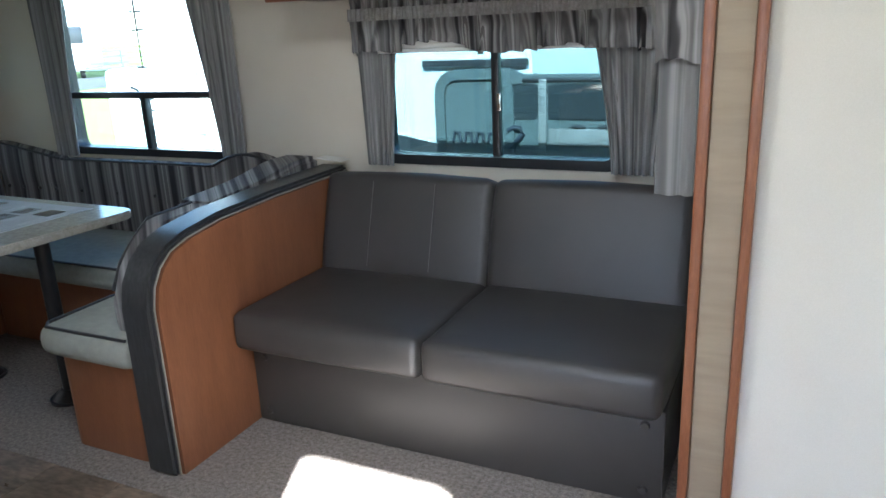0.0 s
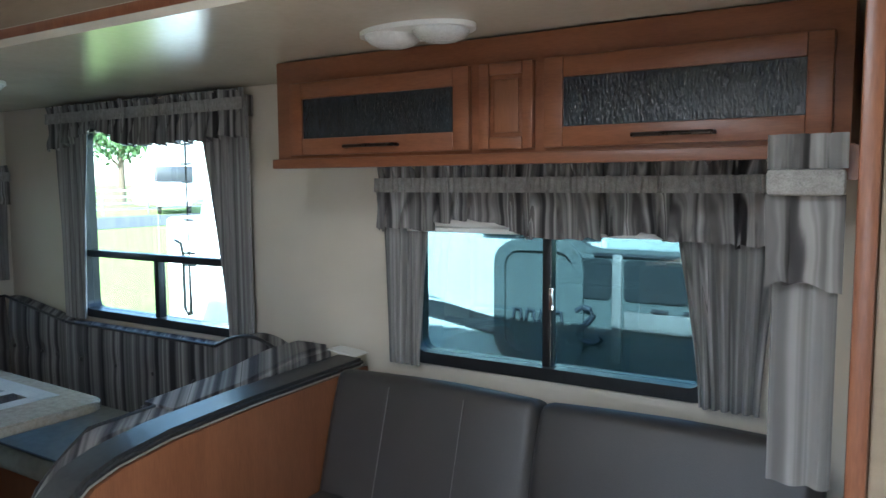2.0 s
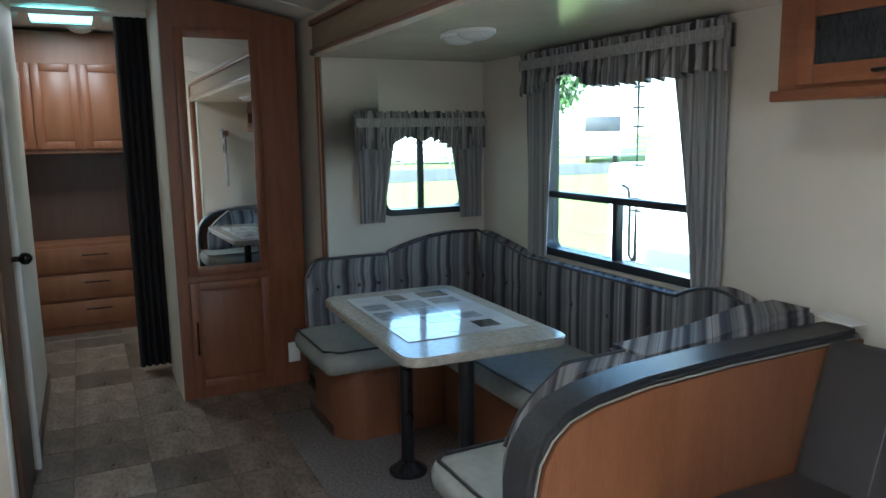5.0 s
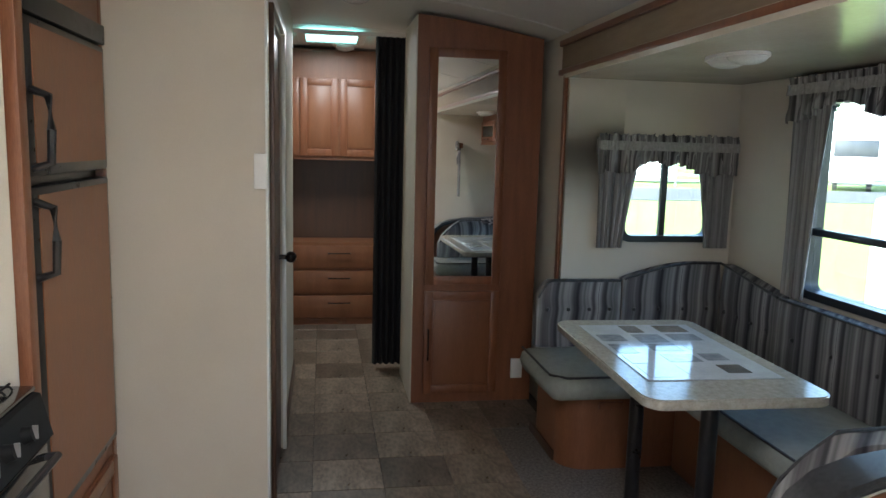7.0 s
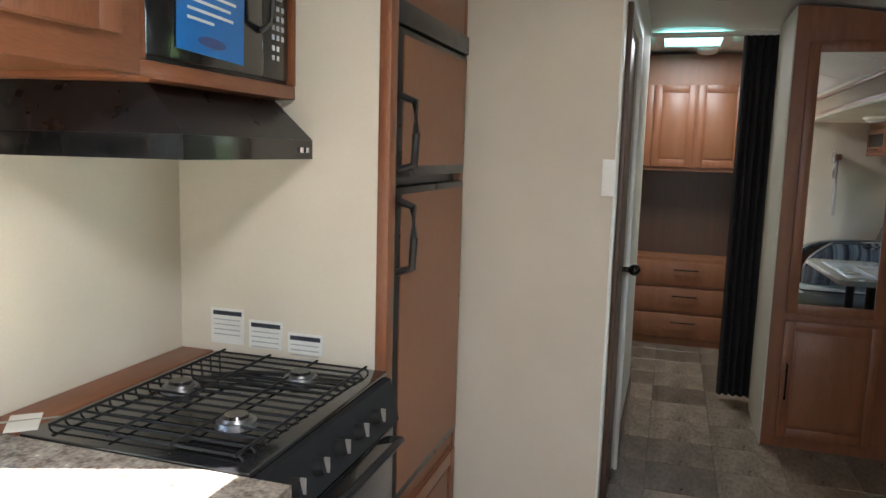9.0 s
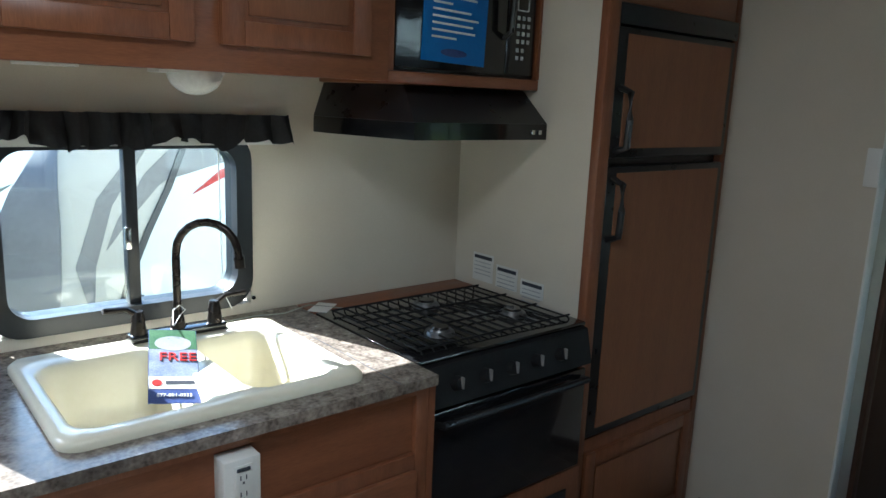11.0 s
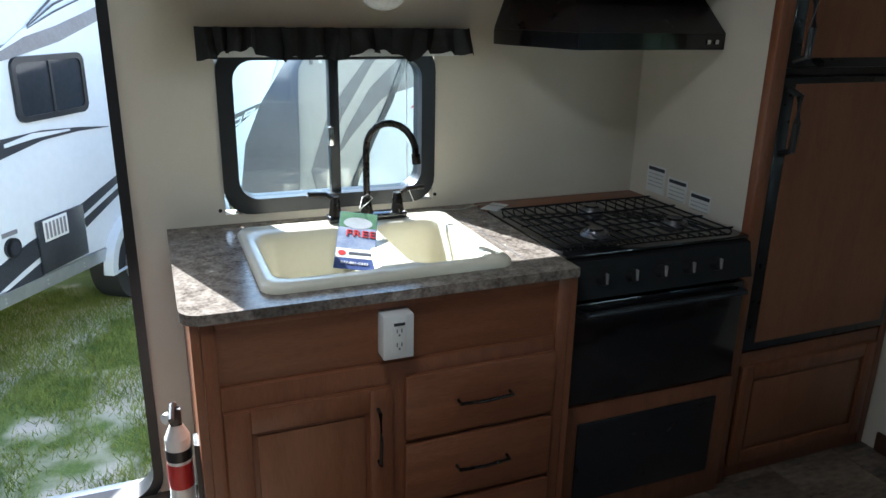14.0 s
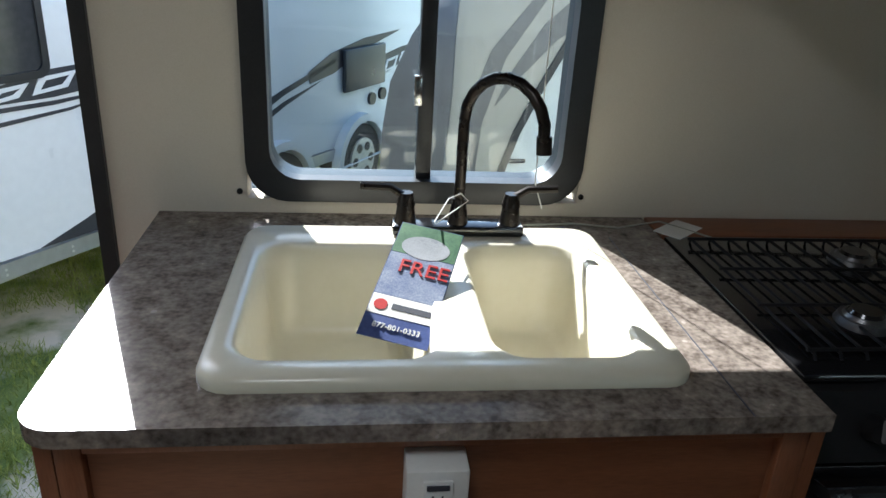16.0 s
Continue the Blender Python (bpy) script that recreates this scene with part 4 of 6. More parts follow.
bm = bmesh.new()
ZT = 0.93
# deck: outer rim and bowl lips as rings filled to the deck's rectangles
out = rounded(SX, EX, SY, EY, 0.045, 5)
loops = []
for pts in ([(u, v, ZT) for u, v in rounded(SX + 0.008, EX - 0.008, SY + 0.008, EY - 0.008, 0.04, 5)], bowl_ring(bowls[0], 0.055, ZT, 0.0), bowl_ring(bowls[1], 0.055, ZT, 0.0)):
    vv = [bm.verts.new(p) for p in pts]
    loops.append(vv)
    for i in range(len(vv)):
        bm.edges.new((vv[i], vv[(i + 1) % len(vv)]))
bmesh.ops.triangle_fill(bm, use_beauty=True, edges=bm.edges[:])
rim = [bm.verts.new((u, v, 0.922)) for u, v in out]
rim2 = [bm.verts.new((u, v, 0.9102)) for u, v in out]
for a, b in ((loops[0], rim), (rim, rim2)):
    for i in range(len(a)):
        bm.faces.new((a[i], a[(i + 1) % len(a)], b[(i + 1) % len(a)], b[i]))
for lp, bw in zip(loops[1:], bowls):
    prev = lp
    for z, g, rr in ((0.925, -0.006, 0.055), (0.9, -0.013, 0.055), (0.82, -0.022, 0.05), (0.775, -0.028, 0.045), (0.76, -0.045, 0.04)):
        cur = [bm.verts.new(p) for p in bowl_ring(bw, rr, z, g)]
        for i in range(len(cur)):
            bm.faces.new((prev[i], prev[(i + 1) % len(cur)], cur[(i + 1) % len(cur)], cur[i]))
        prev = cur
    bm.faces.new(prev)
bmesh.ops.recalc_face_normals(bm, faces=bm.faces[:])
part("basin", bm, SINK, sink, smooth=50)
for bw in bowls:
    cx, cy = (bw[0] + bw[1]) / 2, (bw[2] + bw[3]) / 2 - 0.02
    part("drain", ring(bmesh.new(), "z", [(cx + 0.045 * math.cos(k * 0.26179939), cy + 0.045 * math.sin(k * 0.26179939)) for k in range(24)], [(cx + 0.02 * math.cos(k * 0.26179939), cy + 0.02 * math.sin(k * 0.26179939)) for k in range(24)], 0.7602, 0.765), CHROME, sink, "steel drain ring")

# faucet
faucet = thing("faucet", (-0.1, 0.27, 0.93), "dark bronze high-arc faucet with two lever handles", "faucet")
part("base_plate", B(-0.225, 0.025, 0.245, 0.295, 0.9305, 0.952, bevel=0.006), BLACK_GLOSS, faucet)
arc = [(-0.1, 0.27, 0.95), (-0.1, 0.27, 1.05), (-0.1, 0.272, 1.14)]
for k in range(0, 11):
    a = radians(180 - 18.5 * k)
    cx, cr = 0.075, 0.075
    arc.append((-0.1 - (cx + cr * math.cos(a)) * 0.8, 0.272 + (cx + cr * math.cos(a)) * 0.75, 1.15 + 0.085 * math.sin(a)))
part("spout", tube(bmesh.new(), arc, 0.0105, 14), BRONZE, faucet)
tipp = Vector(arc[-1])
part("aerator", cyl(bmesh.new(), tipp + Vector((0, 0, 0.008)), tipp + Vector((-0.002, 0.002, -0.022)), 0.0135, 0.0135), BRONZE, faucet)
part("collar", cyl(bmesh.new(), (-0.1, 0.27, 0.95), (-0.1, 0.27, 1.0), 0.02, 0.013), BRONZE, faucet)
for x, s in ((-0.2, -1), (0.0, 1)):
    h = part("handle", cyl(cyl(bmesh.new(), (x, 0.27, 0.95), (x, 0.27, 0.985), 0.021, 0.016), (x, 0.27, 0.985), (x, 0.27, 1.01), 0.018, 0.013), BRONZE, faucet)
    part("lever", tube(bmesh.new(), [(x, 0.27, 1.0), (x + s * 0.03, 0.272, 1.02), (x + s * 0.085, 0.278, 1.024)], 0.0075, 8), BRONZE, h)

# hanging tag
tag = thing("hang_tag", (-0.06, 0.36, 0.8), "blue printed cardboard tag hung on the faucet by a string", "tag")
tm = look((0, 0, 0), (0, 1, 0))
tag_pose = Matrix.Translation((0.0, 0.515, 0.945)) @ Matrix.Rotation(radians(68), 4, "X") @ Matrix.Rotation(radians(180), 4, "Z") @ Matrix.Rotation(radians(18), 4, "Y") @ Matrix.Scale(1.2, 4)


def tag_box(a, b, c, d, n, name, material):
    bm = box(bmesh.new(), a, b, -0.0008 - n, 0.0008 - 0.0 + (0 if n else 0), c, d)
    bmesh.ops.transform(bm, matrix=tag_pose, verts=bm.verts[:])
    return part(name, bm, material, tag)


tag_box(-0.045, 0.045, -0.105, 0.105, 0.0, "card", NAVY)
tag_box(-0.044, 0.044, 0.045, 0.104, 0.0004, "picture", GREEN)
bm = prism(bmesh.new(), [(0.034 * math.cos(k * 0.3141593), 0.062 + 0.022 * math.sin(k * 0.3141593)) for k in range(20)], "y", -0.0016, 0.0)
bmesh.ops.transform(bm, matrix=tag_pose, verts=bm.verts[:])
part("badge", bm, GREY_PRINT, tag)
SKY_PRINT = mat("sky_blue_print", (0.10, 0.14, 0.27), (0.34, 0.38, 0.46), 25, 0.35)
tag_box(-0.044, 0.044, -0.034, 0.044, 0.0004, "sky_picture", SKY_PRINT)
tag_box(-0.044, 0.044, -0.068, -0.035, 0.0006, "white_band", PAPER)
flat = Matrix.Rotation(radians(90), 4, "X")
text("lettering", "FREE", 0.034, tag_pose @ Matrix.Translation((0.008, -0.002, 0.02)) @ flat, RED, tag)
bm = prism(bmesh.new(), [(-0.03 + 0.009 * math.cos(k * 0.5235988), -0.052 + 0.009 * math.sin(k * 0.5235988)) for k in range(12)], "y", -0.0022, 0.0)
bmesh.ops.transform(bm, matrix=tag_pose, verts=bm.verts[:])
part("logo", bm, RED, tag)
tag_box(-0.015, 0.038, -0.056, -0.047, 0.0012, "word_bar", INK)
text("phone_number", "877-801-0333", 0.011, tag_pose @ Matrix.Translation((0, -0.002, -0.086)) @ flat, PAPER, tag)
part("string", tube(bmesh.new(), [(-0.04, 0.405, 1.003), (-0.075, 0.31, 1.012), (-0.1, 0.287, 1.015), (-0.115, 0.285, 1.0), (-0.1, 0.29, 0.99), (-0.042, 0.405, 1.001)], 0.0012, 6), PAPER, tag)
card = thing("paper_card", (-0.55, 0.17, 0.914), "small white tied card lying on the worktop", "card")
bm = box(bmesh.new(), -0.05, 0.05, -0.03, 0.03, 0.9135, 0.915)
bmesh.ops.transform(bm, matrix=Matrix.Translation((-0.575, 0.2, 0)) @ Matrix.Rotation(radians(40), 4, "Z"), verts=bm.verts[:])
part("sheet", bm, PAPER, card)
part("string", tube(bmesh.new(), [(-0.24, 0.18, 0.912), (-0.36, 0.17, 0.9125), (-0.45, 0.19, 0.9125), (-0.55, 0.16, 0.9165), (-0.63, 0.24, 0.913)], 0.002, 6), SEAT, card)
cord = part("blind_cord", tube(bmesh.new(), [(-0.27, KW + 0.03, 1.42), (-0.272, KW + 0.03, 1.2), (-0.268, KW + 0.05, 1.0), (-0.28, KW + 0.08, 0.955)], 0.0014, 6), PAPER)
tagged(cord, "thin white cord hanging before the kitchen window", "cord")
for x in (0.325, -0.383):
    tagged(part("screw", cyl(bmesh.new(), (x, KW, 0.955), (x, KW + 0.004, 0.955), 0.006, n=10), BLACK), "small dark screw head in the kitchen wall", "screw", "wall screws")

# stove
IRON = mat("matt_black_iron", (0.008, 0.008, 0.009), (0.014, 0.014, 0.015), 40, 0.6, 0.1, spec=0.25)
BURNER = mat("dull_burner_metal", (0.12, 0.12, 0.125), (0.2, 0.2, 0.205), 40, 0.35, 0.03, metal=0.9)
stove = thing("stove", (-0.87, 0.5, 0.44), "black gas stove with wire grates and an oven below", "stove")
VX0, VX1 = -1.178, -0.54
part("body", B(VX0, VX1, 0.23, 0.74, 0.44, 0.9, bevel=0.004), BLACK_GLOSS, stove)
part("cooktop", B(VX0 - 0.003, VX1 + 0.01, 0.235, 0.75, 0.9, 0.914, bevel=0.005), BLACK_GLOSS, stove)
panel = part("control_panel", prism(bmesh.new(), [(0.74, 0.79), (0.785, 0.79), (0.76, 0.895), (0.74, 0.9)], "x", VX0, VX1), IRON, stove)
for k in range(5):
    x = -0.64 - 0.1 * k
    p = Vector((x, 0.772, 0.842))
    n = Vector((0, 0.97, 0.23))
    kn = part("knob", cyl(bmesh.new(), p, p + n * 0.022, 0.021, 0.017, 20), IRON, panel)
    part("pointer", B(x - 0.002, x + 0.002, 0.79, 0.802, 0.835, 0.866), GREY_DECAL, kn, "grey pointer")
oven = part("oven_door", B(VX0 + 0.01, VX1 - 0.01, 0.741, 0.775, 0.45, 0.775, bevel=0.006), BLACK_GLOSS, stove)
part("handle", tube(bmesh.new(), [(VX1 - 0.03, 0.775, 0.745), (VX1 - 0.035, 0.805, 0.75), (VX0 + 0.035, 0.805, 0.75), (VX0 + 0.03, 0.775, 0.745)], 0.01, 8), BLACK, oven)
part("edge_trim", B(VX1 - 0.009, VX1 - 0.004, 0.741, 0.776, 0.45, 0.775), CHROME, oven, "bright steel edge")
for bx_, by_ in ((-0.72, 0.60), (-0.86, 0.36), (-1.03, 0.58)):
    bn = part("burner", cyl(cyl(bmesh.new(), (bx_, by_, 0.914), (bx_, by_, 0.926), 0.045, 0.04, 24), (bx_, by_, 0.926), (bx_, by_, 0.932), 0.034, 0.03, 24), BURNER, stove, "dull grey metal burner")
    part("cap", cyl(bmesh.new(), (bx_, by_, 0.932), (bx_, by_, 0.938), 0.028, 0.024, 20), BLACK_GLOSS, bn)
for k in range(15):
    x = VX1 - 0.03 - 0.041 * k
    part("grate_bar", tube(bmesh.new(), [(x, 0.27, 0.915), (x, 0.275, 0.923), (x, 0.705, 0.923), (x, 0.712, 0.915)], 0.0028, 6), IRON, stove)
for y in (0.28, 0.42, 0.56, 0.70):
    part("grate_bar", tube(bmesh.new(), [(VX1 - 0.02, y, 0.926), (VX0 + 0.02, y, 0.926)], 0.0032, 6), IRON, stove)
stand = thing("stove_cabinet", (-0.87, 0.5, 0), "wooden cabinet front below the stove with a black plate for its dark compartment", "cabinet")
part("front", B(-1.186, -0.531, 0.7, 0.765, 0.0, 0.438, bevel=0.003), WOOD, stand)
# plain black plate stands in for the dark inside of a small compartment
part("grille", B(-1.12, -0.6, 0.766, 0.775, 0.1, 0.38, bevel=0.004), BLACK, stand, "flat black plate in place of a dark compartment")
for k in range(3):
    y = 0.27 + 0.12 * k
    z = 0.985 - 0.012 * k
    s = thing("safety_label", (-1.2, y, z), "white printed safety label stuck beside the stove", "label", "stove labels")
    part("sheet", B(-1.1865, -1.185, y - 0.052, y + 0.052, z - 0.05 + 0.02 * k * 0.5, z + 0.05 - 0.012 * k), PAPER, s)
    part("heading", B(-1.1849, -1.1843, y - 0.045, y + 0.045, z + 0.03 - 0.012 * k, z + 0.042 - 0.012 * k), INK, s)
    for j in range(4):
        part("text_line", B(-1.1849, -1.1843, y - 0.043, y + 0.04, z + 0.016 - 0.014 * j - 0.012 * k, z + 0.019 - 0.014 * j - 0.012 * k), GREY_PRINT, s)

# range hood
hood = thing("range_hood", (-0.88, 0.3, 1.45), "black sloping range hood above the stove", "range hood")
bm = bmesh.new()
plan = [(-0.585, KW + 0.002), (-0.585, 0.2), (-0.66, 0.53), (-1.184, 0.53), (-1.184, KW + 0.002)]
prism(bm, plan, "z", 1.452, 1.50)
part("skirt", bm, BLACK_GLOSS, hood)
bm = bmesh.new()
lo = [bm.verts.new((x, y, 1.5005)) for x, y in plan]
hi = [bm.verts.new((x, min(y, 0.42), 1.6)) for x, y in [(-0.62, KW + 0.002), (-0.62, 0.2), (-0.7, 0.42), (-1.182, 0.42), (-1.182, KW + 0.002)]]
for i in range(5):
    bm.faces.new((lo[i], lo[(i + 1) % 5], hi[(i + 1) % 5], hi[i]))
bm.faces.new(lo[::-1])
bm.faces.new(hi)
bmesh.ops.recalc_face_normals(bm, faces=bm.faces[:])
part("canopy", bm, BLACK, hood)
for x in (-1.12, -1.15):
    part("switch", B(x - 0.007, x + 0.007, 0.5305, 0.536, 1.468, 1.482, bevel=0.002), CHROME, hood)

# wall cabinets
wc = thing("wall_cabinet", (-0.08, KW, 1.6), "cherry wood wall cabinet with two doors over the sink", "cabinet")
part("body", B(-0.58, 0.445, KW + 0.002, 0.47, 1.612, 2.15), WOOD, wc)
part("face_frame", B(-0.60, 0.455, 0.4702, 0.487, 1.605, 2.15, bevel=0.003), WOOD_H, wc)
for a, b, h in ((-0.075, 0.345, -0.05), (-0.535, -0.135, -0.165)):
    d = panel_door("y", 0.487, a, b, 1.665, 2.13, wc, WOOD, 1, 0.055)
    bar_handle("y", 0.507, 1, (h, 1.86), (h, 2.03), d)
part("end_trim", B(0.4452, 0.462, 0.10 + KW, 0.46, 1.6, 2.14, bevel=0.003), WHITE, wc, "white end strip")
sl = thing("cabinet_light", (-0.13, 0.3, 1.58), "white round light under the wall cabinet", "light")
bm = bmesh.new()
bmesh.ops.create_uvsphere(bm, u_segments=20, v_segments=10, radius=1, matrix=Matrix.Translation((-0.14, 0.33, 1.6)) @ Matrix.Diagonal((0.065, 0.065, 0.05, 1)))
part("lens", bm, LENS, sl)
part("base", B(-0.2, -0.04, 0.29, 0.37, 1.6, 1.612, bevel=0.003), WHITE, sl)
tagged(part("light_strip", B(0.14, 0.26, 0.38, 0.42, 1.6, 1.6115, bevel=0.003), WHITE), "small white strip under the wall cabinet", "light")

mc = thing("microwave_cabinet", (-0.9, KW, 1.6), "cherry wood open cabinet holding the microwave", "cabinet")
part("bottom", B(-1.186, -0.602, KW + 0.002, 0.48, 1.6012, 1.635, bevel=0.004), WOOD_H, mc)
part("side", B(-1.186, -1.175, KW + 0.002, 0.48, 1.6355, 2.14), WOOD, mc)
part("side", B(-0.622, -0.6025, KW + 0.002, 0.48, 1.6355, 2.14), WOOD, mc)
part("top", B(-1.1745, -0.6225, KW + 0.002, 0.48, 2.055, 2.14), WOOD_H, mc)
mw = thing("microwave", (-0.9, 0.3, 1.636), "black built-in microwave with a blue leaflet on its door", "microwave")
part("body", B(-1.174, -0.623, KW + 0.01, 0.462, 1.636, 2.052, bevel=0.004), BLACK, mw)
part("door", B(-1.04, -0.63, 0.4622, 0.474, 1.645, 2.045, bevel=0.004), BLACK_GLOSS, mw)
part("handle", tube(bmesh.new(), [(-1.03, 0.474, 1.75), (-1.035, 0.5, 1.77), (-1.04, 0.505, 1.86), (-1.035, 0.5, 1.95), (-1.03, 0.474, 1.97)], 0.008, 8), BLACK, mw)
kp = part("keypad", B(-1.165, -1.045, 0.4622, 0.47, 1.645, 2.045, bevel=0.003), BLACK_GLOSS, mw)
part("display", ring(bmesh.new(), "y", rounded(-1.135, -1.085, 1.835, 1.895, 0.004, 2), rounded(-1.131, -1.089, 1.839, 1.891, 0.004, 2), 0.4702, 0.4715), GREY_PRINT, kp)
for i in range(3):
    for j, z in enumerate((1.955, 1.93, 1.905, 1.815, 1.792, 1.769, 1.746, 1.72, 1.697)):
        if j > 6 and i == 2:
            continue
        part("button", B(-1.086 - 0.022 * i - 0.012, -1.086 - 0.022 * i, 0.4702, 0.4715, z - 0.006, z + 0.006), GREY_PRINT, kp)
leaf = thing("leaflet", (-0.84, 0.475, 1.68), "blue and white printed leaflet taped to the microwave door", "leaflet")
LP = Matrix.Translation((-0.838, 0.4765, 1.83)) @ Matrix.Rotation(radians(180), 4, "Z") @ Matrix.Rotation(radians(2), 4, "Y")


def leaf_mesh(bm, name, material):
    bmesh.ops.transform(bm, matrix=LP, verts=bm.verts[:])
    return part(name, bm, material, leaf)


leaf_mesh(B(-0.118, 0.118, -0.0012, 0.0, -0.165, 0.165), "sheet", BLUE)
curve_pts = [(-0.1175 + 0.235 * k / 16, 0.055 + 0.035 * (2 * k / 16 - 1) ** 2) for k in range(17)]
leaf_mesh(prism(bmesh.new(), curve_pts + [(0.1175, 0.1645), (-0.1175, 0.1645)], "y", -0.0018, -0.0012), "white_top", PAPER)
text("heading", "DESIGNER CAREFREE", 0.019, LP @ Matrix.Translation((0, -0.0024, 0.088)) @ flat, NAVY, leaf, 0.0003)
text("heading", "RECREATIONAL VEHICLE", 0.011, LP @ Matrix.Translation((0, -0.0024, 0.122)) @ flat, INK, leaf, 0.0003)
for z, w in ((0.145, 0.02), (0.107, 0.045), (0.07, 0.08)):
    leaf_mesh(B(-w / 2, w / 2, -0.0024, -0.0018, z - 0.003, z + 0.003), "text_line", INK)
for k, w in enumerate((0.13, 0.16, 0.07, 0.14, 0.17, 0.15, 0.16, 0.09)):
    z = 0.032 - 0.0185 * k
    leaf_mesh(B(-0.085, -0.085 + w, -0.0018, -0.0012, z - 0.003, z + 0.003), "text_line", PAPER)
leaf_mesh(prism(bmesh.new(), [(0.05 * math.cos(k * 0.3926991), -0.137 + 0.011 * math.sin(k * 0.3926991)) for k in range(16)], "y", -0.0018, -0.0012), "logo", NAVY)

# refrigerator
fr = thing("refrigerator", (-1.47, 0.8, 0.45), "refrigerator with two wood-panelled doors and dark frames", "refrigerator")
FX0, FX1 = -1.885, -1.235
part("body", B(FX0 - 0.005, FX1 + 0.005, KW + 0.02, 0.70, 0.49, 1.86), BLACK, fr)
part("vent_strip", B(FX0, FX1, 0.7002, 0.745, 1.80, 1.86, bevel=0.004), BLACK, fr)
for z0, z1, hz in ((0.5, 1.385, (1.16, 1.35)), (1.41, 1.795, (1.43, 1.62))):
    d = part("door", B(FX0, FX1, 0.7002, 0.74, z0, z1, bevel=0.008), BLACK, fr)
    part("wood_panel", B(FX0 + 0.03, FX1 - 0.045, 0.7402, 0.743, z0 + 0.03, z1 - 0.02), WOOD_PANEL, d, "brown wood door panel")
    x = FX1 - 0.025
    part("handle", tube(bmesh.new(), [(x, 0.74, hz[0]), (x, 0.782, hz[0] + 0.015), (x, 0.786, (hz[0] + hz[1]) / 2), (x, 0.782, hz[1] - 0.015), (x, 0.74, hz[1])], 0.011, 8), BLACK, d, "black loop handle")
surround = thing("fridge_surround", (-1.47, 0.8, 0), "cherry wood frame round the refrigerator", "cabinet")
part("post", B(-1.2305, -1.18, 0.7125, 0.745, 0.0, 2.15, bevel=0.004), WOOD, surround)
part("post", B(-1.928, -1.892, 0.66, 0.725, 0.0, 2.15, bevel=0.004), WOOD, surround)
part("header", B(-1.891, -1.233, 0.68, 0.725, 1.862, 2.15, bevel=0.004), WOOD_H, surround)
part("lower_front", B(-1.891, -1.233, 0.68, 0.722, 0.0, 0.485, bevel=0.004), WOOD, surround)
panel_door("y", 0.7225, -1.87, -1.25, 0.06, 0.44, surround, WOOD, 1, 0.05, None, "lower_door")

# fire extinguisher by the door
ext = thing("fire_extinguisher", (0.52, 0.6, 0.25), "small white and red fire extinguisher on the cabinet's end", "extinguisher")
part("body", cyl(cyl(bmesh.new(), (0.515, 0.66, 0.25), (0.515, 0.66, 0.52), 0.031, n=20), (0.515, 0.66, 0.52), (0.515, 0.66, 0.555), 0.031, 0.016, 20), WHITE, ext)
part("label", cyl(bmesh.new(), (0.515, 0.66, 0.38), (0.515, 0.66, 0.45), 0.0318, n=20), RED, ext, "red printed label")
part("strap", cyl(bmesh.new(), (0.515, 0.66, 0.46), (0.515, 0.66, 0.49), 0.0322, n=20), BLACK, ext)
part("valve", B(0.5, 0.53, 0.645, 0.675, 0.555, 0.6, bevel=0.005), BLACK, ext)
part("lever", tube(bmesh.new(), [(0.515, 0.64, 0.6), (0.52, 0.67, 0.615), (0.525, 0.72, 0.6)], 0.007, 8), BLACK, ext)
part("gauge", cyl(bmesh.new(), (0.53, 0.66, 0.578), (0.54, 0.67, 0.578), 0.014), WHITE, ext)
part("bracket", B(0.466, 0.478, 0.63, 0.69, 0.3, 0.5), BLACK, ext)

# ---- entry door ----
entry = thing("door_1", (0.92, KW, 0), "entry doorway with a black rounded frame, door swung outside", "door", "", "structure")
o = rounded(0.575, 1.265, -0.03, 1.985, 0.10, 6)
i_ = rounded(0.605, 1.235, -0.005, 1.945, 0.09, 6)
part("frame", ring(bmesh.new(), "y", o, i_, KW - 0.075, KW + 0.012), FRAME, entry)
part("head_cover", B(0.545, 1.3, KW + 0.0125, KW + 0.06, 1.955, 2.03, bevel=0.006), DARK_WOOD, entry, "dark head cover strip")
part("head_end", B(0.545, 0.59, KW + 0.0125, KW + 0.03, 1.83, 1.954, bevel=0.006), DARK_WOOD, entry)
part("threshold", B(0.606, 1.234, KW - 0.11, KW - 0.0, -0.035, -0.006, bevel=0.003), ALU, entry)
leaf_door = part("door_leaf", prism(bmesh.new(), rounded(1.3, 1.96, -0.03, 1.96, 0.09, 5), "y", -0.06, -0.015), FRAME, entry, "open dark entry door leaf")
leaf_door.location = (0, 0, 0)

# ---- corridor and bedroom ----
bd = thing("door_2", (-2.5, 1.22, 0), "dark brown closed bathroom door with a bronze knob", "door", "", "structure")
part("leaf", B(-2.88, -2.14, 1.205, 1.232, 0.005, 1.96, bevel=0.003), DARK_WOOD, bd)
for c in ((-2.93, -2.885, 1.24, 1.258, 0.0, 2.0), (-2.135, -2.09, 1.24, 1.258, 0.0, 2.0), (-2.93, -2.09, 1.24, 1.258, 2.0005, 2.045)):
    part("casing", B(*c, bevel=0.003), DARK_WOOD if c[0] == -2.135 else WHITE, bd, "dark wooden casing" if c[0] == -2.135 else "cream painted casing")
kn = part("knob", cyl(bmesh.new(), (-2.8, 1.232, 0.98), (-2.8, 1.27, 0.98), 0.012), BRONZE, bd)
bm = bmesh.new()
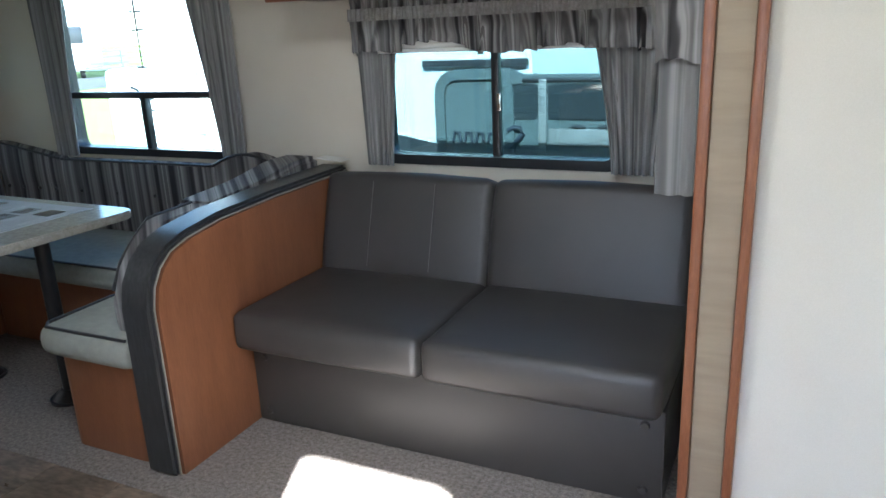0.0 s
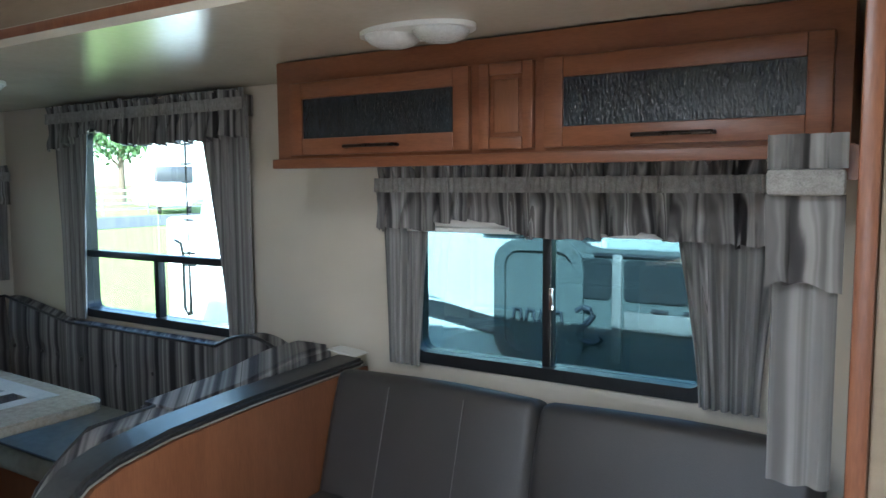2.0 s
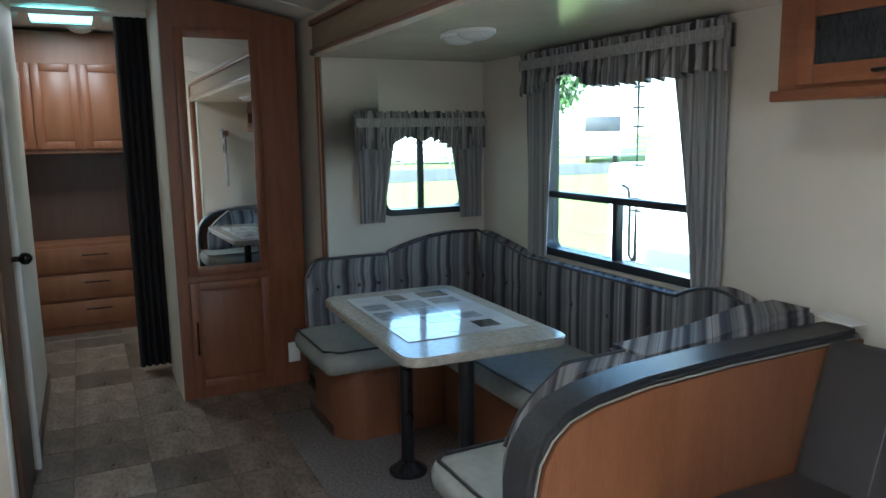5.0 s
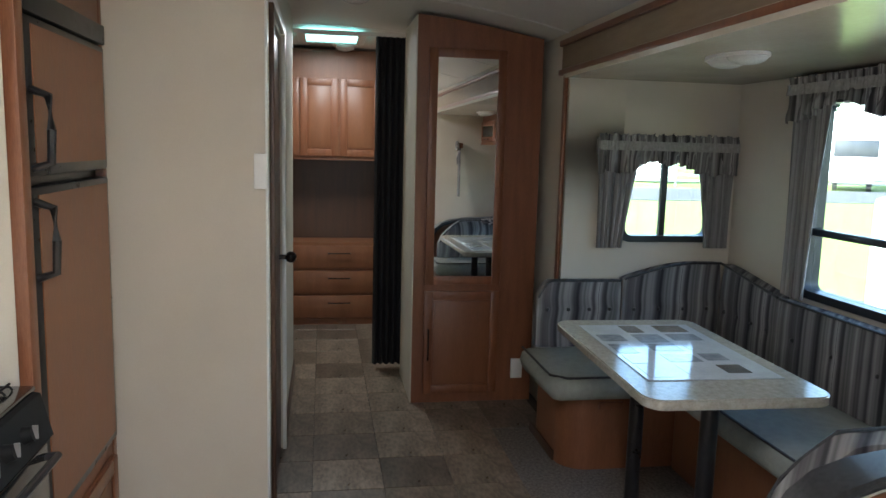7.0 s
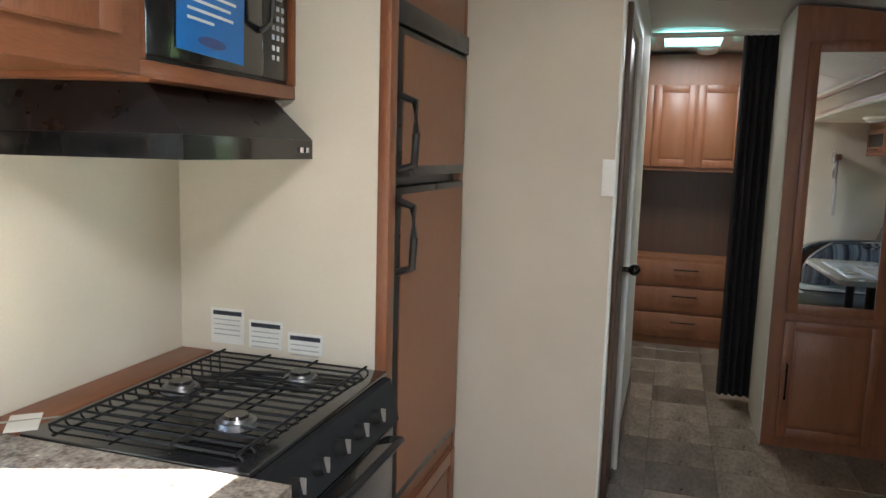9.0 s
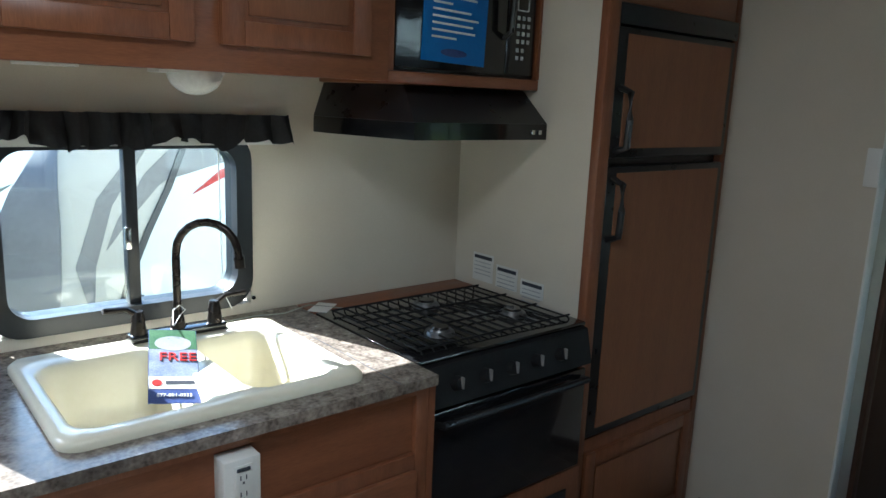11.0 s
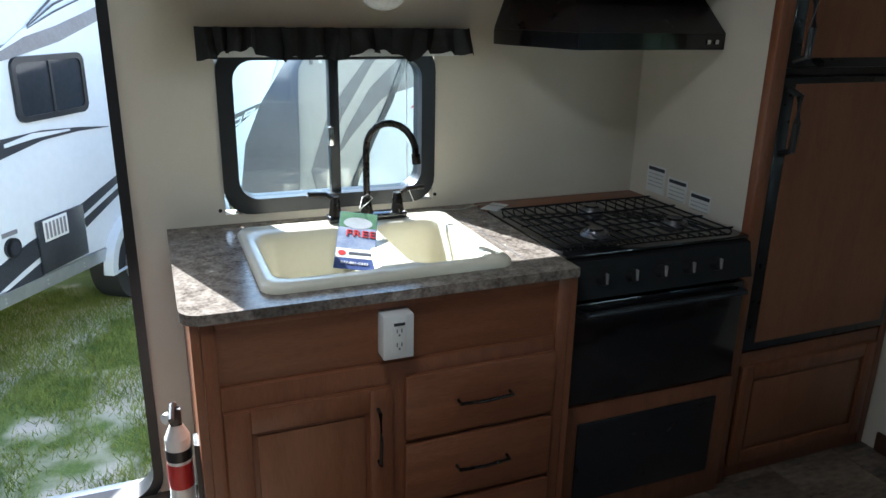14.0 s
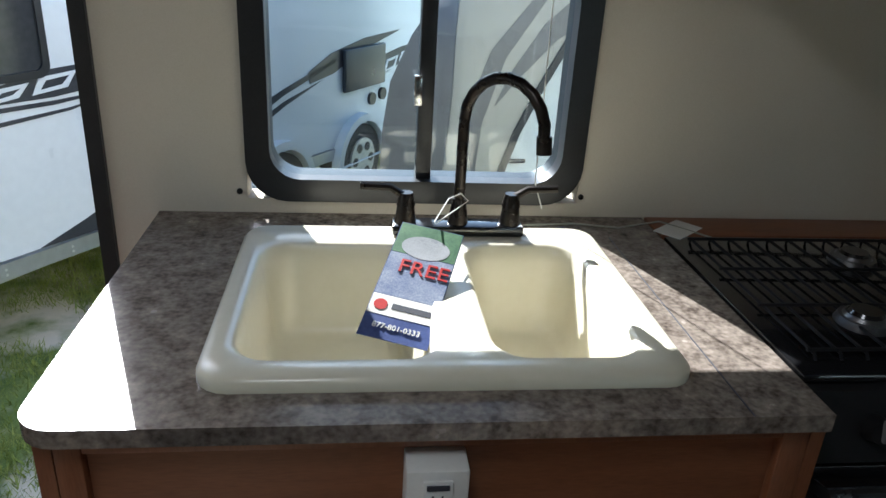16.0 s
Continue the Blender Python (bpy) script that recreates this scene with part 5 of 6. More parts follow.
bmesh.ops.create_uvsphere(bm, u_segments=16, v_segments=10, radius=0.027, matrix=Matrix.Translation((-2.8, 1.285, 0.98)))
part("ball", bm, BRONZE, kn)
wall("wall_bedroom", "x", -4.14, -4.09, 1.96, OPEN_Y, -0.006, 2.3, [], WALLPAPER, "papered partition behind the tall cabinet")
bw_ = thing("bedroom_wardrobe", (-5.5, 1.55, 0), "brown wooden built-in with upper doors, niche and drawers", "cabinet")
part("upper", B(REAR_X + 0.01, -5.45, 0.7, 2.05, 1.38, 2.26), WOOD_PANEL, bw_)
part("niche_back", B(REAR_X + 0.01, -5.75, 0.7, 2.05, 0.7, 1.379), DARK_WOOD, bw_)
part("side", B(-5.749, -5.45, 1.95, 2.05, 0.7, 1.379), WOOD_PANEL, bw_)
part("lower", B(REAR_X + 0.01, -5.45, 0.7, 2.05, 0.0, 0.699), WOOD_PANEL, bw_)
for a, b in ((0.9, 1.24), (1.25, 1.555), (1.57, 1.9)):
    panel_door("x", -5.45, a, b, 1.41, 2.03, bw_, WOOD, 1, 0.055)
for z in (0.06, 0.27, 0.48):
    dd = part("drawer", B(-5.4495, -5.43, 0.95, 1.88, z, z + 0.19, bevel=0.006), WOOD_PANEL, bw_)
    bar_handle("x", -5.43, 1, (1.48, z + 0.13), (1.66, z + 0.13), dd)
dc = thing("dark_curtain", (-4.15, 1.85, 0), "dark full-length privacy curtain gathered beside the cabinet", "curtain")
part("panel", drape(bmesh.new(), "x", -4.2, 1.77, 1.985, 0.03, 2.2, 5, 0.022), DARK_CLOTH, dc)
part("rail", B(-4.215, -4.19, 1.245, 1.99, 2.2, 2.225), WHITE, dc, "white curtain rail")
sk = thing("skylight", (-4.75, 1.5, 2.2), "teal roof vent with a glowing dome in the bedroom ceiling", "skylight")
# closed ceiling above; the dome's own glow stands in for daylight
part("dome", B(-4.95, -4.55, 1.3, 1.68, 2.255, 2.27, bevel=0.004), TEAL_GLOW, sk)
part("frame", ring(bmesh.new(), "z", rounded(1.0, 1.0, 0, 0, 0) and [(-5.0, 1.25), (-4.5, 1.25), (-4.5, 1.73), (-5.0, 1.73)], [(-4.94, 1.31), (-4.56, 1.31), (-4.56, 1.67), (-4.94, 1.67)], 2.245, 2.2545), WHITE, sk)
dome_light(-3.3, 1.6, 2.286, "white twin ceiling light in the corridor ceiling")
dome_light(-5.2, 1.6, 2.27, "white twin ceiling light in the bedroom")

# ---- outside ----
GZ = -0.92
bm = bmesh.new()
bmesh.ops.create_grid(bm, x_segments=8, y_segments=8, size=900, matrix=Matrix.Translation((0, 0, GZ)))
tagged(part("ground", bm, GRASS, smooth=0), "patchy grass ground with bare sandy spots", "ground", "", "structure")
# trailer's own underside so that daylight cannot rise through the floor
structure("underbody", B(REAR_X - 0.06, FRONT_X + 0.06, KW - 0.06, OPEN_Y + 0.06, -0.2, -0.065), BLACK, "dark underside of the trailer", "underbody")


def band(bm, pts, y=0.0, t=0.006):
    """A tapering decal along (s, z, half width) points on a side at y."""
    lo, hi = [], []
    for i, (p, z, w) in enumerate(pts):
        a, b = pts[max(0, i - 1)], pts[min(len(pts) - 1, i + 1)]
        d = math.hypot(b[0] - a[0], b[1] - a[1])
        nx, nz = -(b[1] - a[1]) / d, (b[0] - a[0]) / d
        lo.append((p - nx * w, z - nz * w))
        hi.append((p + nx * w, z + nz * w))
    return prism(bm, lo + hi[::-1], "y", y - t, y)


def camper(base, yaw, length, width, z0, z1, label, cap=None, nose=0.35, prof=None):
    """A parked caravan: its long side is local y = 0, facing -y, from s = 0 to its length. Returns a builder for its parts."""
    root = thing("camper_trailer", base, label, "trailer", "parked trailers")
    root.rotation_euler = (0, 0, yaw)
    m0 = []

    def add(name, bm, material, parent=None, lab="", smooth=35):
        me = bpy.data.meshes.new(name)
        bm.to_mesh(me)
        bm.free()
        me.materials.append(material)
        for p in me.polygons:
            p.use_smooth = True
        me.set_sharp_from_angle(angle=radians(smooth))
        ob = new(name, me)
        ob.parent = parent or root
        if lab:
            ob["label"] = lab
        return ob
    prof = prof or [(0, z0), (length - nose, z0), (length - nose * 0.15, z0 + 0.45), (length, z0 + 1.0), (length - nose * 0.5, z1 - 0.35), (length - nose * 1.6, z1), (0.15, z1), (0, z1 - 0.15)]
    bm = prism(bmesh.new(), prof, "y", 0.0, width)
    bmesh.ops.bevel(bm, geom=[e for e in bm.edges if e.calc_length() < 4 and abs(e.verts[0].co.y - e.verts[1].co.y) < 0.01], offset=0.03, segments=2, affect="EDGES")
    add("body", bm, cap or SIDING)
    add("skirt", B(0.1, length - nose, 0.02, width - 0.02, z0 - 0.12, z0 - 0.001), ALU)
    return root, add


def side_window(add, s0, s1, z0, z1, split=True):
    w = add("window", ring(bmesh.new(), "y", rounded(s0, s1, z0, z1, 0.07), rounded(s0 + 0.04, s1 - 0.04, z0 + 0.04, z1 - 0.04, 0.05), -0.025, 0.01), FRAME)
    add("pane", prism(bmesh.new(), rounded(s0 + 0.035, s1 - 0.035, z0 + 0.035, z1 - 0.035, 0.05), "y", -0.012, -0.004), DARK_GLASS, w)
    if split:
        add("mullion", B((s0 + s1) / 2 - 0.012, (s0 + s1) / 2 + 0.012, -0.022, -0.0122, z0 + 0.04, z1 - 0.04), FRAME, w)


def wheel(add, s, z, r):
    t = add("tyre", cyl(bmesh.new(), (s, -0.05, z), (s, 0.2, z), r, n=32), RUBBER)
    add("arch", ring(bmesh.new(), "y", [(s + (r + 0.1) * math.cos(k * 0.19635), z + (r + 0.1) * math.sin(k * 0.19635)) for k in range(17)] + [(s, z)], [(s + (r + 0.03) * math.cos(k * 0.19635), z + (r + 0.03) * math.sin(k * 0.19635)) for k in range(17)] + [(s, z + 0.01)], -0.09, -0.002), SIDING, t)
    rimb = add("rim", cyl(bmesh.new(), (s, -0.07, z), (s, -0.045, z), r * 0.62, n=28), ALU, t)
    for k in range(6):
        a = k * math.pi / 3
        add("hole", cyl(bmesh.new(), (s + r * 0.4 * math.cos(a), -0.076, z + r * 0.4 * math.sin(a)), (s + r * 0.4 * math.cos(a), -0.069, z + r * 0.4 * math.sin(a)), r * 0.13, n=10), BLACK, rimb)


# the trailer seen through the doorway: its side runs away from the door
dA = Vector((-0.522, -0.853))
yawA = math.atan2(dA.y, dA.x)
A0 = Vector((1.12, -3.67)) - 7.0 * dA
rA, addA = camper((A0.x, A0.y, 0), yawA, 13.0, 2.4, -0.30, 2.0, "white caravan with charcoal swoosh graphics parked on grass", None, 0.35,
                  [(0, -0.28), (5.0, -0.28), (12.6, -0.5), (12.9, 0.0), (13.0, 0.6), (12.7, 1.6), (12.3, 2.0), (0.15, 2.0), (0, 1.85)])
addA("roof_edge", prism(bmesh.new(), [(-0.025, 1.89), (-0.025, 1.93), (0.1, 2.03), (0.1, 1.99), (-0.002, 1.91), (-0.002, 1.89)], "x", 0.1, 12.3), SIDING, None, "white rounded roof edge")
bm = prism(bmesh.new(), [(4.6, -0.28), (12.2, -0.49), (12.2, -0.6), (4.6, -0.37)], "y", -0.018, 0.3)
sill = addA("sill_rail", bm, ALU, None, "bright aluminium sill rail with rivets")
for k in range(9):
    s_ = 5.35 + 0.42 * k
    for dz in (-0.03, -0.06):
        addA("rivet", cyl(bmesh.new(), (s_, -0.022, -0.285 + dz - 0.0276 * (s_ - 4.6)), (s_, -0.017, -0.285 + dz - 0.0276 * (s_ - 4.6)), 0.008, n=8), WHITE, sill)
for s0, s1, z0, z1 in ((6.58, 7.34, 0.77, 1.21), (4.75, 5.8, 0.64, 1.22)):
    side_window(addA, s0, s1, z0, z1)
# long swoosh that forks over the small window
addA("decal", band(bmesh.new(), [(5.3, 1.10, 0.01), (5.79, 1.14, 0.02), (6.2, 1.185, 0.035), (6.6, 1.25, 0.05), (7.1, 1.345, 0.055), (7.5, 1.455, 0.05), (8.0, 1.6, 0.05), (9.2, 1.8, 0.01)]), GREY_DECAL, None, "grey swoosh graphic")
addA("decal", band(bmesh.new(), [(6.5, 1.25, 0.004), (6.75, 1.36, 0.025), (7.1, 1.47, 0.03), (7.5, 1.575, 0.03), (8.0, 1.66, 0.02), (8.6, 1.72, 0.004)], -0.0062, 0.004), SIDING, None, "white inlay of the swoosh")
for dz, w_ in ((0.05, 0.008), (0.0, 0.006), (0.10, 0.01)):
    addA("decal", band(bmesh.new(), [(6.8, 1.39 + dz * 0.2, 0.003), (7.1, 1.50 + dz, w_), (7.5, 1.62 + dz, w_), (7.95, 1.70 + dz * 0.8, w_), (8.8, 1.8, 0.003)], -0.0105, 0.003), CHARCOAL)
addA("decal", prism(bmesh.new(), [(7.40, 1.90), (7.46, 1.82), (7.43, 1.75), (7.33, 1.67), (7.6, 1.73), (7.94, 1.775), (8.6, 1.8), (8.6, 1.9)], "y", -0.0058, 0.0), CHARCOAL, None, "charcoal corner graphic")
# lower patterned swoosh: dark field, white interlocking bars
addA("decal", band(bmesh.new(), [(4.6, 0.55, 0.02), (5.37, 0.57, 0.035), (5.8, 0.60, 0.075), (6.28, 0.62, 0.07), (6.8, 0.66, 0.035), (7.2, 0.645, 0.015), (7.58, 0.61, 0.002)]), CHARCOAL, None, "charcoal patterned swoosh")
addA("decal", band(bmesh.new(), [(6.42, 0.645, 0.012), (6.7, 0.67, 0.02), (7.1, 0.655, 0.006)], -0.0062, 0.004), SIDING)
for k, (a, b) in enumerate(((5.42, 5.62), (5.68, 5.92), (6.0, 6.34))):
    zc, h_ = 0.575 + 0.022 * k, 0.036 + 0.008 * k
    sl_ = 0.05
    addA("decal_bar", ring(bmesh.new(), "y", [(a, zc - h_), (b - 0.02, zc - h_ + 0.015), (b + sl_, zc + h_ + 0.012), (a + sl_, zc + h_)],
                           [(a + 0.05, zc - h_ + 0.022), (b - 0.05, zc - h_ + 0.034), (b + sl_ - 0.05, zc + h_ - 0.01), (a + sl_ + 0.04, zc + h_ - 0.02)], -0.0105, -0.0062), SIDING)
addA("decal", band(bmesh.new(), [(4.8, 0.49, 0.006), (5.39, 0.505, 0.012), (5.8, 0.495, 0.012), (6.34, 0.51, 0.002)]), CHARCOAL)
addA("decal", band(bmesh.new(), [(4.8, 0.42, 0.006), (5.44, 0.43, 0.012), (5.9, 0.445, 0.008), (6.1, 0.47, 0.002)]), CHARCOAL)
# wedge rising to the wheel
addA("decal", prism(bmesh.new(), [(5.58, -0.295), (5.89, -0.22), (6.2, -0.13), (6.52, -0.05), (6.6, -0.04), (6.6, -0.185), (6.4, -0.235), (6.12, -0.318)], "y", -0.006, 0.0), CHARCOAL, None, "charcoal wedge graphic")
addA("decal", prism(bmesh.new(), [(6.22, -0.325), (6.6, -0.23), (6.6, -0.335)], "y", -0.006, 0.0), CHARCOAL)
addA("decal", prism(bmesh.new(), [(7.06, 0.06), (7.85, 0.26), (8.6, 0.42), (8.6, 0.38), (7.85, 0.21), (7.1, -0.02)], "y", -0.006, 0.0), CHARCOAL)
addA("decal", prism(bmesh.new(), [(7.12, -0.05), (7.85, 0.16), (8.4, 0.26), (7.85, 0.12), (7.14, -0.12)], "y", -0.006, 0.0), CHARCOAL)
hatch = addA("hatch", B(6.58, 7.1, -0.03, -0.0065, -0.32, 0.08, bevel=0.012), CHARCOAL, None, "dark hatch with a vent grille")
gr = addA("grille", B(6.63, 6.89, -0.037, -0.0305, -0.09, 0.07, bevel=0.004), WHITE, hatch, "white slotted vent grille")
for k in range(6):
    addA("slot", B(6.645 + 0.04 * k, 6.668 + 0.04 * k, -0.0385, -0.0372, -0.07, 0.05), GREY_DECAL, gr)
inl = addA("inlet", cyl(bmesh.new(), (6.34, -0.025, -0.04), (6.34, 0, -0.04), 0.07, n=24), BLACK, None, "round black inlet")
addA("cap", cyl(bmesh.new(), (6.34, -0.034, -0.04), (6.34, -0.0252, -0.04), 0.045, 0.035, 20), CHARCOAL, inl)
addA("plate", B(6.27, 6.41, -0.008, -0.001, 0.045, 0.075), GREY_DECAL)
ac = addA("air_unit", prism(bmesh.new(), [(6.55, 2.0), (6.65, 2.08), (6.95, 2.2), (7.2, 2.27), (7.55, 2.26), (7.6, 2.0)], "y", 0.5, 1.2), CHARCOAL, None, "dark roof air unit")
for k in range(7):
    addA("slot", B(7.17 + 0.05 * k, 7.195 + 0.05 * k, 0.494, 0.4995, 2.07, 2.2), GREY_PRINT, ac)
# things past the wheels: a dark locker door, inlets and the second patterned band
addA("locker_door", B(8.7, 9.42, -0.05, -0.0065, 0.1, 0.48, bevel=0.015), CHARCOAL, None, "dark locker door")
for s_, z_ in ((9.22, -0.03), (9.42, -0.01)):
    addA("inlet", cyl(bmesh.new(), (s_, -0.03, z_), (s_, 0, z_), 0.06, n=20), BLACK, None, "round black inlet")
addA("decal", band(bmesh.new(), [(8.2, 0.3, 0.05), (8.55, 0.38, 0.09), (9.1, 0.5, 0.05), (9.75, 0.57, 0.004)]), CHARCOAL)
addA("decal", band(bmesh.new(), [(9.3, 0.24, 0.1), (9.8, 0.32, 0.08), (10.6, 0.43, 0.02), (10.9, 0.46, 0.004)]), CHARCOAL, None, "charcoal patterned swoosh")
for a, b, zc, h_ in ((9.45, 9.68, 0.245, 0.06), (9.76, 10.02, 0.305, 0.045), (10.1, 10.4, 0.365, 0.03)):
    addA("decal_bar", ring(bmesh.new(), "y", [(a, zc - h_), (b, zc - h_ + 0.03), (b + 0.06, zc + h_ + 0.02), (a + 0.06, zc + h_)],
                           [(a + 0.05, zc - h_ + 0.025), (b - 0.03, zc - h_ + 0.045), (b + 0.02, zc + h_ - 0.004), (a + 0.09, zc + h_ - 0.02)], -0.0105, -0.0062), SIDING)
wheel(addA, 7.72, -0.575, 0.345)
wheel(addA, 8.98, -0.575, 0.345)
text_a = text("lettering", "PLAY", 0.115, Matrix.Translation((5.56, -0.004, 1.385)) @ Matrix.Rotation(radians(90), 4, "X"), INK, None)
text_a.parent = rA

# beige-nosed trailer seen through the kitchen window, its nose towards the door
noseB = [(0, -0.45), (5.31, -0.45), (5.19, 0.0), (5.07, 0.38), (4.81, 0.92), (4.57, 1.5), (4.29, 2.04), (0.15, 2.1), (0, 1.95)]
rB, addB = camper((-5.9, -3.05, 0), radians(184), 5.6, 2.4, -0.45, 2.1, "caravan with a beige slanted front cap and white side", None, 0.35, noseB)
rB.scale = (-1, 1, 1)
# moulded cap: level by level from the seam, round the corner, to the front
levels = [(-0.44, 5.32, 5.62, 5.85), (0.0, 5.2, 5.5, 5.86), (0.38, 5.08, 5.46, 5.84), (0.65, 4.96, 5.45, 5.8), (0.92, 4.82, 5.45, 5.68), (1.16, 4.72, 5.44, 5.52), (1.5, 4.58, 5.25, 5.32), (1.8, 4.44, 5.0, 5.06), (2.04, 4.3, 4.75, 4.8)]
bm = bmesh.new()
rows = []
for z, a, b, c in levels:
    rows.append([bm.verts.new(p) for p in ((a, -0.012, z), ((a + b) / 2, -0.012, z), (b - 0.05, -0.01, z), (b, 0.02, z), (b - 0.46, 2.38, z), (a - 0.5, 2.38, z))])
for r0, r1 in zip(rows, rows[1:]):
    for k in range(6):
        bm.faces.new((r0[k], r0[(k + 1) % 6], r1[(k + 1) % 6], r1[k]))
bm.faces.new(rows[0][::-1])
bm.faces.new(rows[-1])
bmesh.ops.recalc_face_normals(bm, faces=bm.faces[:])
cap = addB("front_cap", bm, BEIGE_CAP, None, "beige moulded front cap", 50)
bm = bmesh.new()
rows = []
for z, a, b, c in levels:
    rows.append([bm.verts.new(p) for p in ((b + 0.002, 0.022, z), (c, 0.16, z), (c - 0.3, 1.2, z), (b - 0.45, 2.37, z))])
for r0, r1 in zip(rows, rows[1:]):
    for k in range(4):
        bm.faces.new((r0[k], r0[(k + 1) % 4], r1[(k + 1) % 4], r1[k]))
bm.faces.new(rows[0][::-1])
bm.faces.new(rows[-1])
bmesh.ops.recalc_face_normals(bm, faces=bm.faces[:])
addB("nose", bm, GREY_DECAL, cap, "grey rounded nose of the cap", 50)
addB("cap_edge", prism(bmesh.new(), [(a - 0.045, z) for z, a, b, c in levels] + [(a, z) for z, a, b, c in levels[::-1]], "y", -0.03, -0.002), CHARCOAL, None, "dark seam along the cap")
addB("decal", band(bmesh.new(), [(4.35, 1.27, 0.10), (4.62, 1.2, 0.09), (4.9, 0.98, 0.06), (5.1, 0.72, 0.03), (5.2, 0.55, 0.003)], -0.0125, 0.004), GREY_DECAL, None, "grey swoosh graphic")
addB("decal", band(bmesh.new(), [(5.3, 0.1, 0.004), (5.33, 0.45, 0.06), (5.2, 0.85, 0.05), (4.95, 1.2, 0.03), (4.75, 1.4, 0.005)], -0.0125, 0.004), GREY_DECAL)
addB("decal", band(bmesh.new(), [(3.4, 1.42, 0.06), (3.9, 1.32, 0.10), (4.35, 1.22, 0.13), (4.8, 1.0, 0.03)]), GREY_DECAL, None, "grey swoosh graphic")
addB("decal", band(bmesh.new(), [(3.6, 1.12, 0.03), (4.1, 1.08, 0.045), (4.4, 1.0, 0.03), (4.62, 0.87, 0.003)]), RED, None, "red swoosh graphic")
for k in range(7):
    s_ = 5.36 - 0.062 * k
    addB("name_mark", B(s_ - 0.012, s_ + 0.012, -0.02, -0.0135, 1.19 + 0.008 * k, 1.27 + 0.008 * k, bevel=0.002), (GREY_DECAL, WHITE)[k % 2], cap)
addB("marker_light", B(4.98, 5.08, -0.02, -0.001, 0.2, 0.225, bevel=0.004), CHARCOAL)
addB("jack", B(5.1, 5.4, 0.6, 0.9, -0.75, -0.45, bevel=0.02), BLACK, None, "black hitch jack")
addB("leg", cyl(bmesh.new(), (5.25, 0.75, GZ), (5.25, 0.75, -0.46), 0.04), BLACK)
wheel(addB, 2.0, -0.58, 0.34)

# trailer close to the sofa window, and a grey van before it
rC, addC = camper((-3.94, 5.6, 0), 0.0, 3.54, 2.4, -0.45, 2.2, "white trailer parked close to the sofa window", None, 0.2,
                  [(0, -0.45), (3.32, -0.45), (3.51, 0.0), (3.54, 0.55), (3.44, 1.85), (3.22, 2.2), (0.75, 2.2), (0.35, 1.85), (0.05, 1.3), (0, 0.9)])
addC("decal", band(bmesh.new(), [(1.4, 0.69, 0.05), (2.32, 0.675, 0.07), (2.82, 0.58, 0.055), (3.42, 0.48, 0.05)]), CHARCOAL, None, "charcoal swoosh graphic")
addC("decal", band(bmesh.new(), [(2.0, 0.745, 0.006), (2.42, 0.72, 0.007), (2.87, 0.635, 0.004)], -0.0062, 0.003), SIDING)
addC("front_cover", B(-0.72, -0.02, 0.25, 1.4, -0.5, 1.2, bevel=0.05), SIDING, None, "white moulded front cover")
arm = addC("awning_arm", tube(bmesh.new(), [(0.94, -0.002, 2.02), (0.92, -0.8, 2.0), (0.92, -0.82, 1.9), (0.92, -0.82, 0.62)], 0.011, 8), BLACK, None, "black hanging rod with small clips")
for z in (0.95, 1.03, 1.25, 1.5, 1.62, 1.75):
    addC("clip", B(0.875, 0.965, -0.83, -0.80, z, z + 0.014, bevel=0.003), BLACK, arm)
addC("hook", tube(bmesh.new(), [(0.78, -0.82, 1.12), (0.84, -0.82, 1.1), (0.86, -0.82, 1.02), (0.86, -0.82, 0.66), (0.89, -0.82, 0.62), (0.92, -0.82, 0.66)], 0.011, 6), BLACK, arm)
addC("awning_rail", B(2.72, 3.48, -0.05, -0.001, 1.18, 1.22), CHARCOAL)
wheel(addC, 1.0, -0.58, 0.34)
van = thing("grey_van", (1.0, 5.3, GZ), "dark grey van with rounded panels and side glass", "van")
bm = prism(bmesh.new(), [(-0.9, -0.6), (-0.9, 0.46), (-1.06, 0.5), (-1.06, 1.0), (-0.98, 1.12), (-0.85, 1.165), (-0.55, 1.165), (-0.46, 1.125), (3.6, 1.1), (3.8, 1.0), (3.8, -0.6)], "y", 5.42, 5.52)
bmesh.ops.bevel(bm, geom=[e for e in bm.edges if e.calc_face_angle(0) > 1.2], offset=0.02, segments=2, affect="EDGES")
part("body", bm, GREY_SIDING, van)
part("panel_edge", ring(bmesh.new(), "y", rounded(-1.06, -0.5, 0.43, 1.16, 0.15), rounded(-0.99, -0.56, 0.5, 1.1, 0.1), 5.395, 5.419), GREY_SIDING, van, "grey rounded panel edge")
for a, b in ((-0.56, -0.345), (-0.27, 0.16), (0.22, 1.5)):
    g_ = part("side_glass", prism(bmesh.new(), rounded(a, b, 0.85, 1.07, 0.03), "y", 5.405, 5.419), DARK_GLASS, van)
part("pillar", B(-0.335, -0.28, 5.39, 5.4195, 0.5, 1.1, bevel=0.01), GREY_DECAL, van)
part("roof_strip", B(-0.44, 3.5, 5.40, 5.4195, 1.085, 1.105, bevel=0.004), CHARCOAL, van)
part("sill_band", B(-0.27, 1.9, 5.405, 5.4195, 0.68, 0.79, bevel=0.01), GREY_DECAL, van)
for a in (-0.12, 0.05):
    part("handle", B(a, a + 0.09, 5.398, 5.4195, 0.795, 0.815, bevel=0.004), CHARCOAL, van)
s_curve = [(-0.54, 0.77), (-0.50, 0.795), (-0.455, 0.785), (-0.44, 0.755), (-0.47, 0.715), (-0.51, 0.68), (-0.535, 0.645), (-0.52, 0.61), (-0.47, 0.595), (-0.42, 0.6), (-0.395, 0.625)]
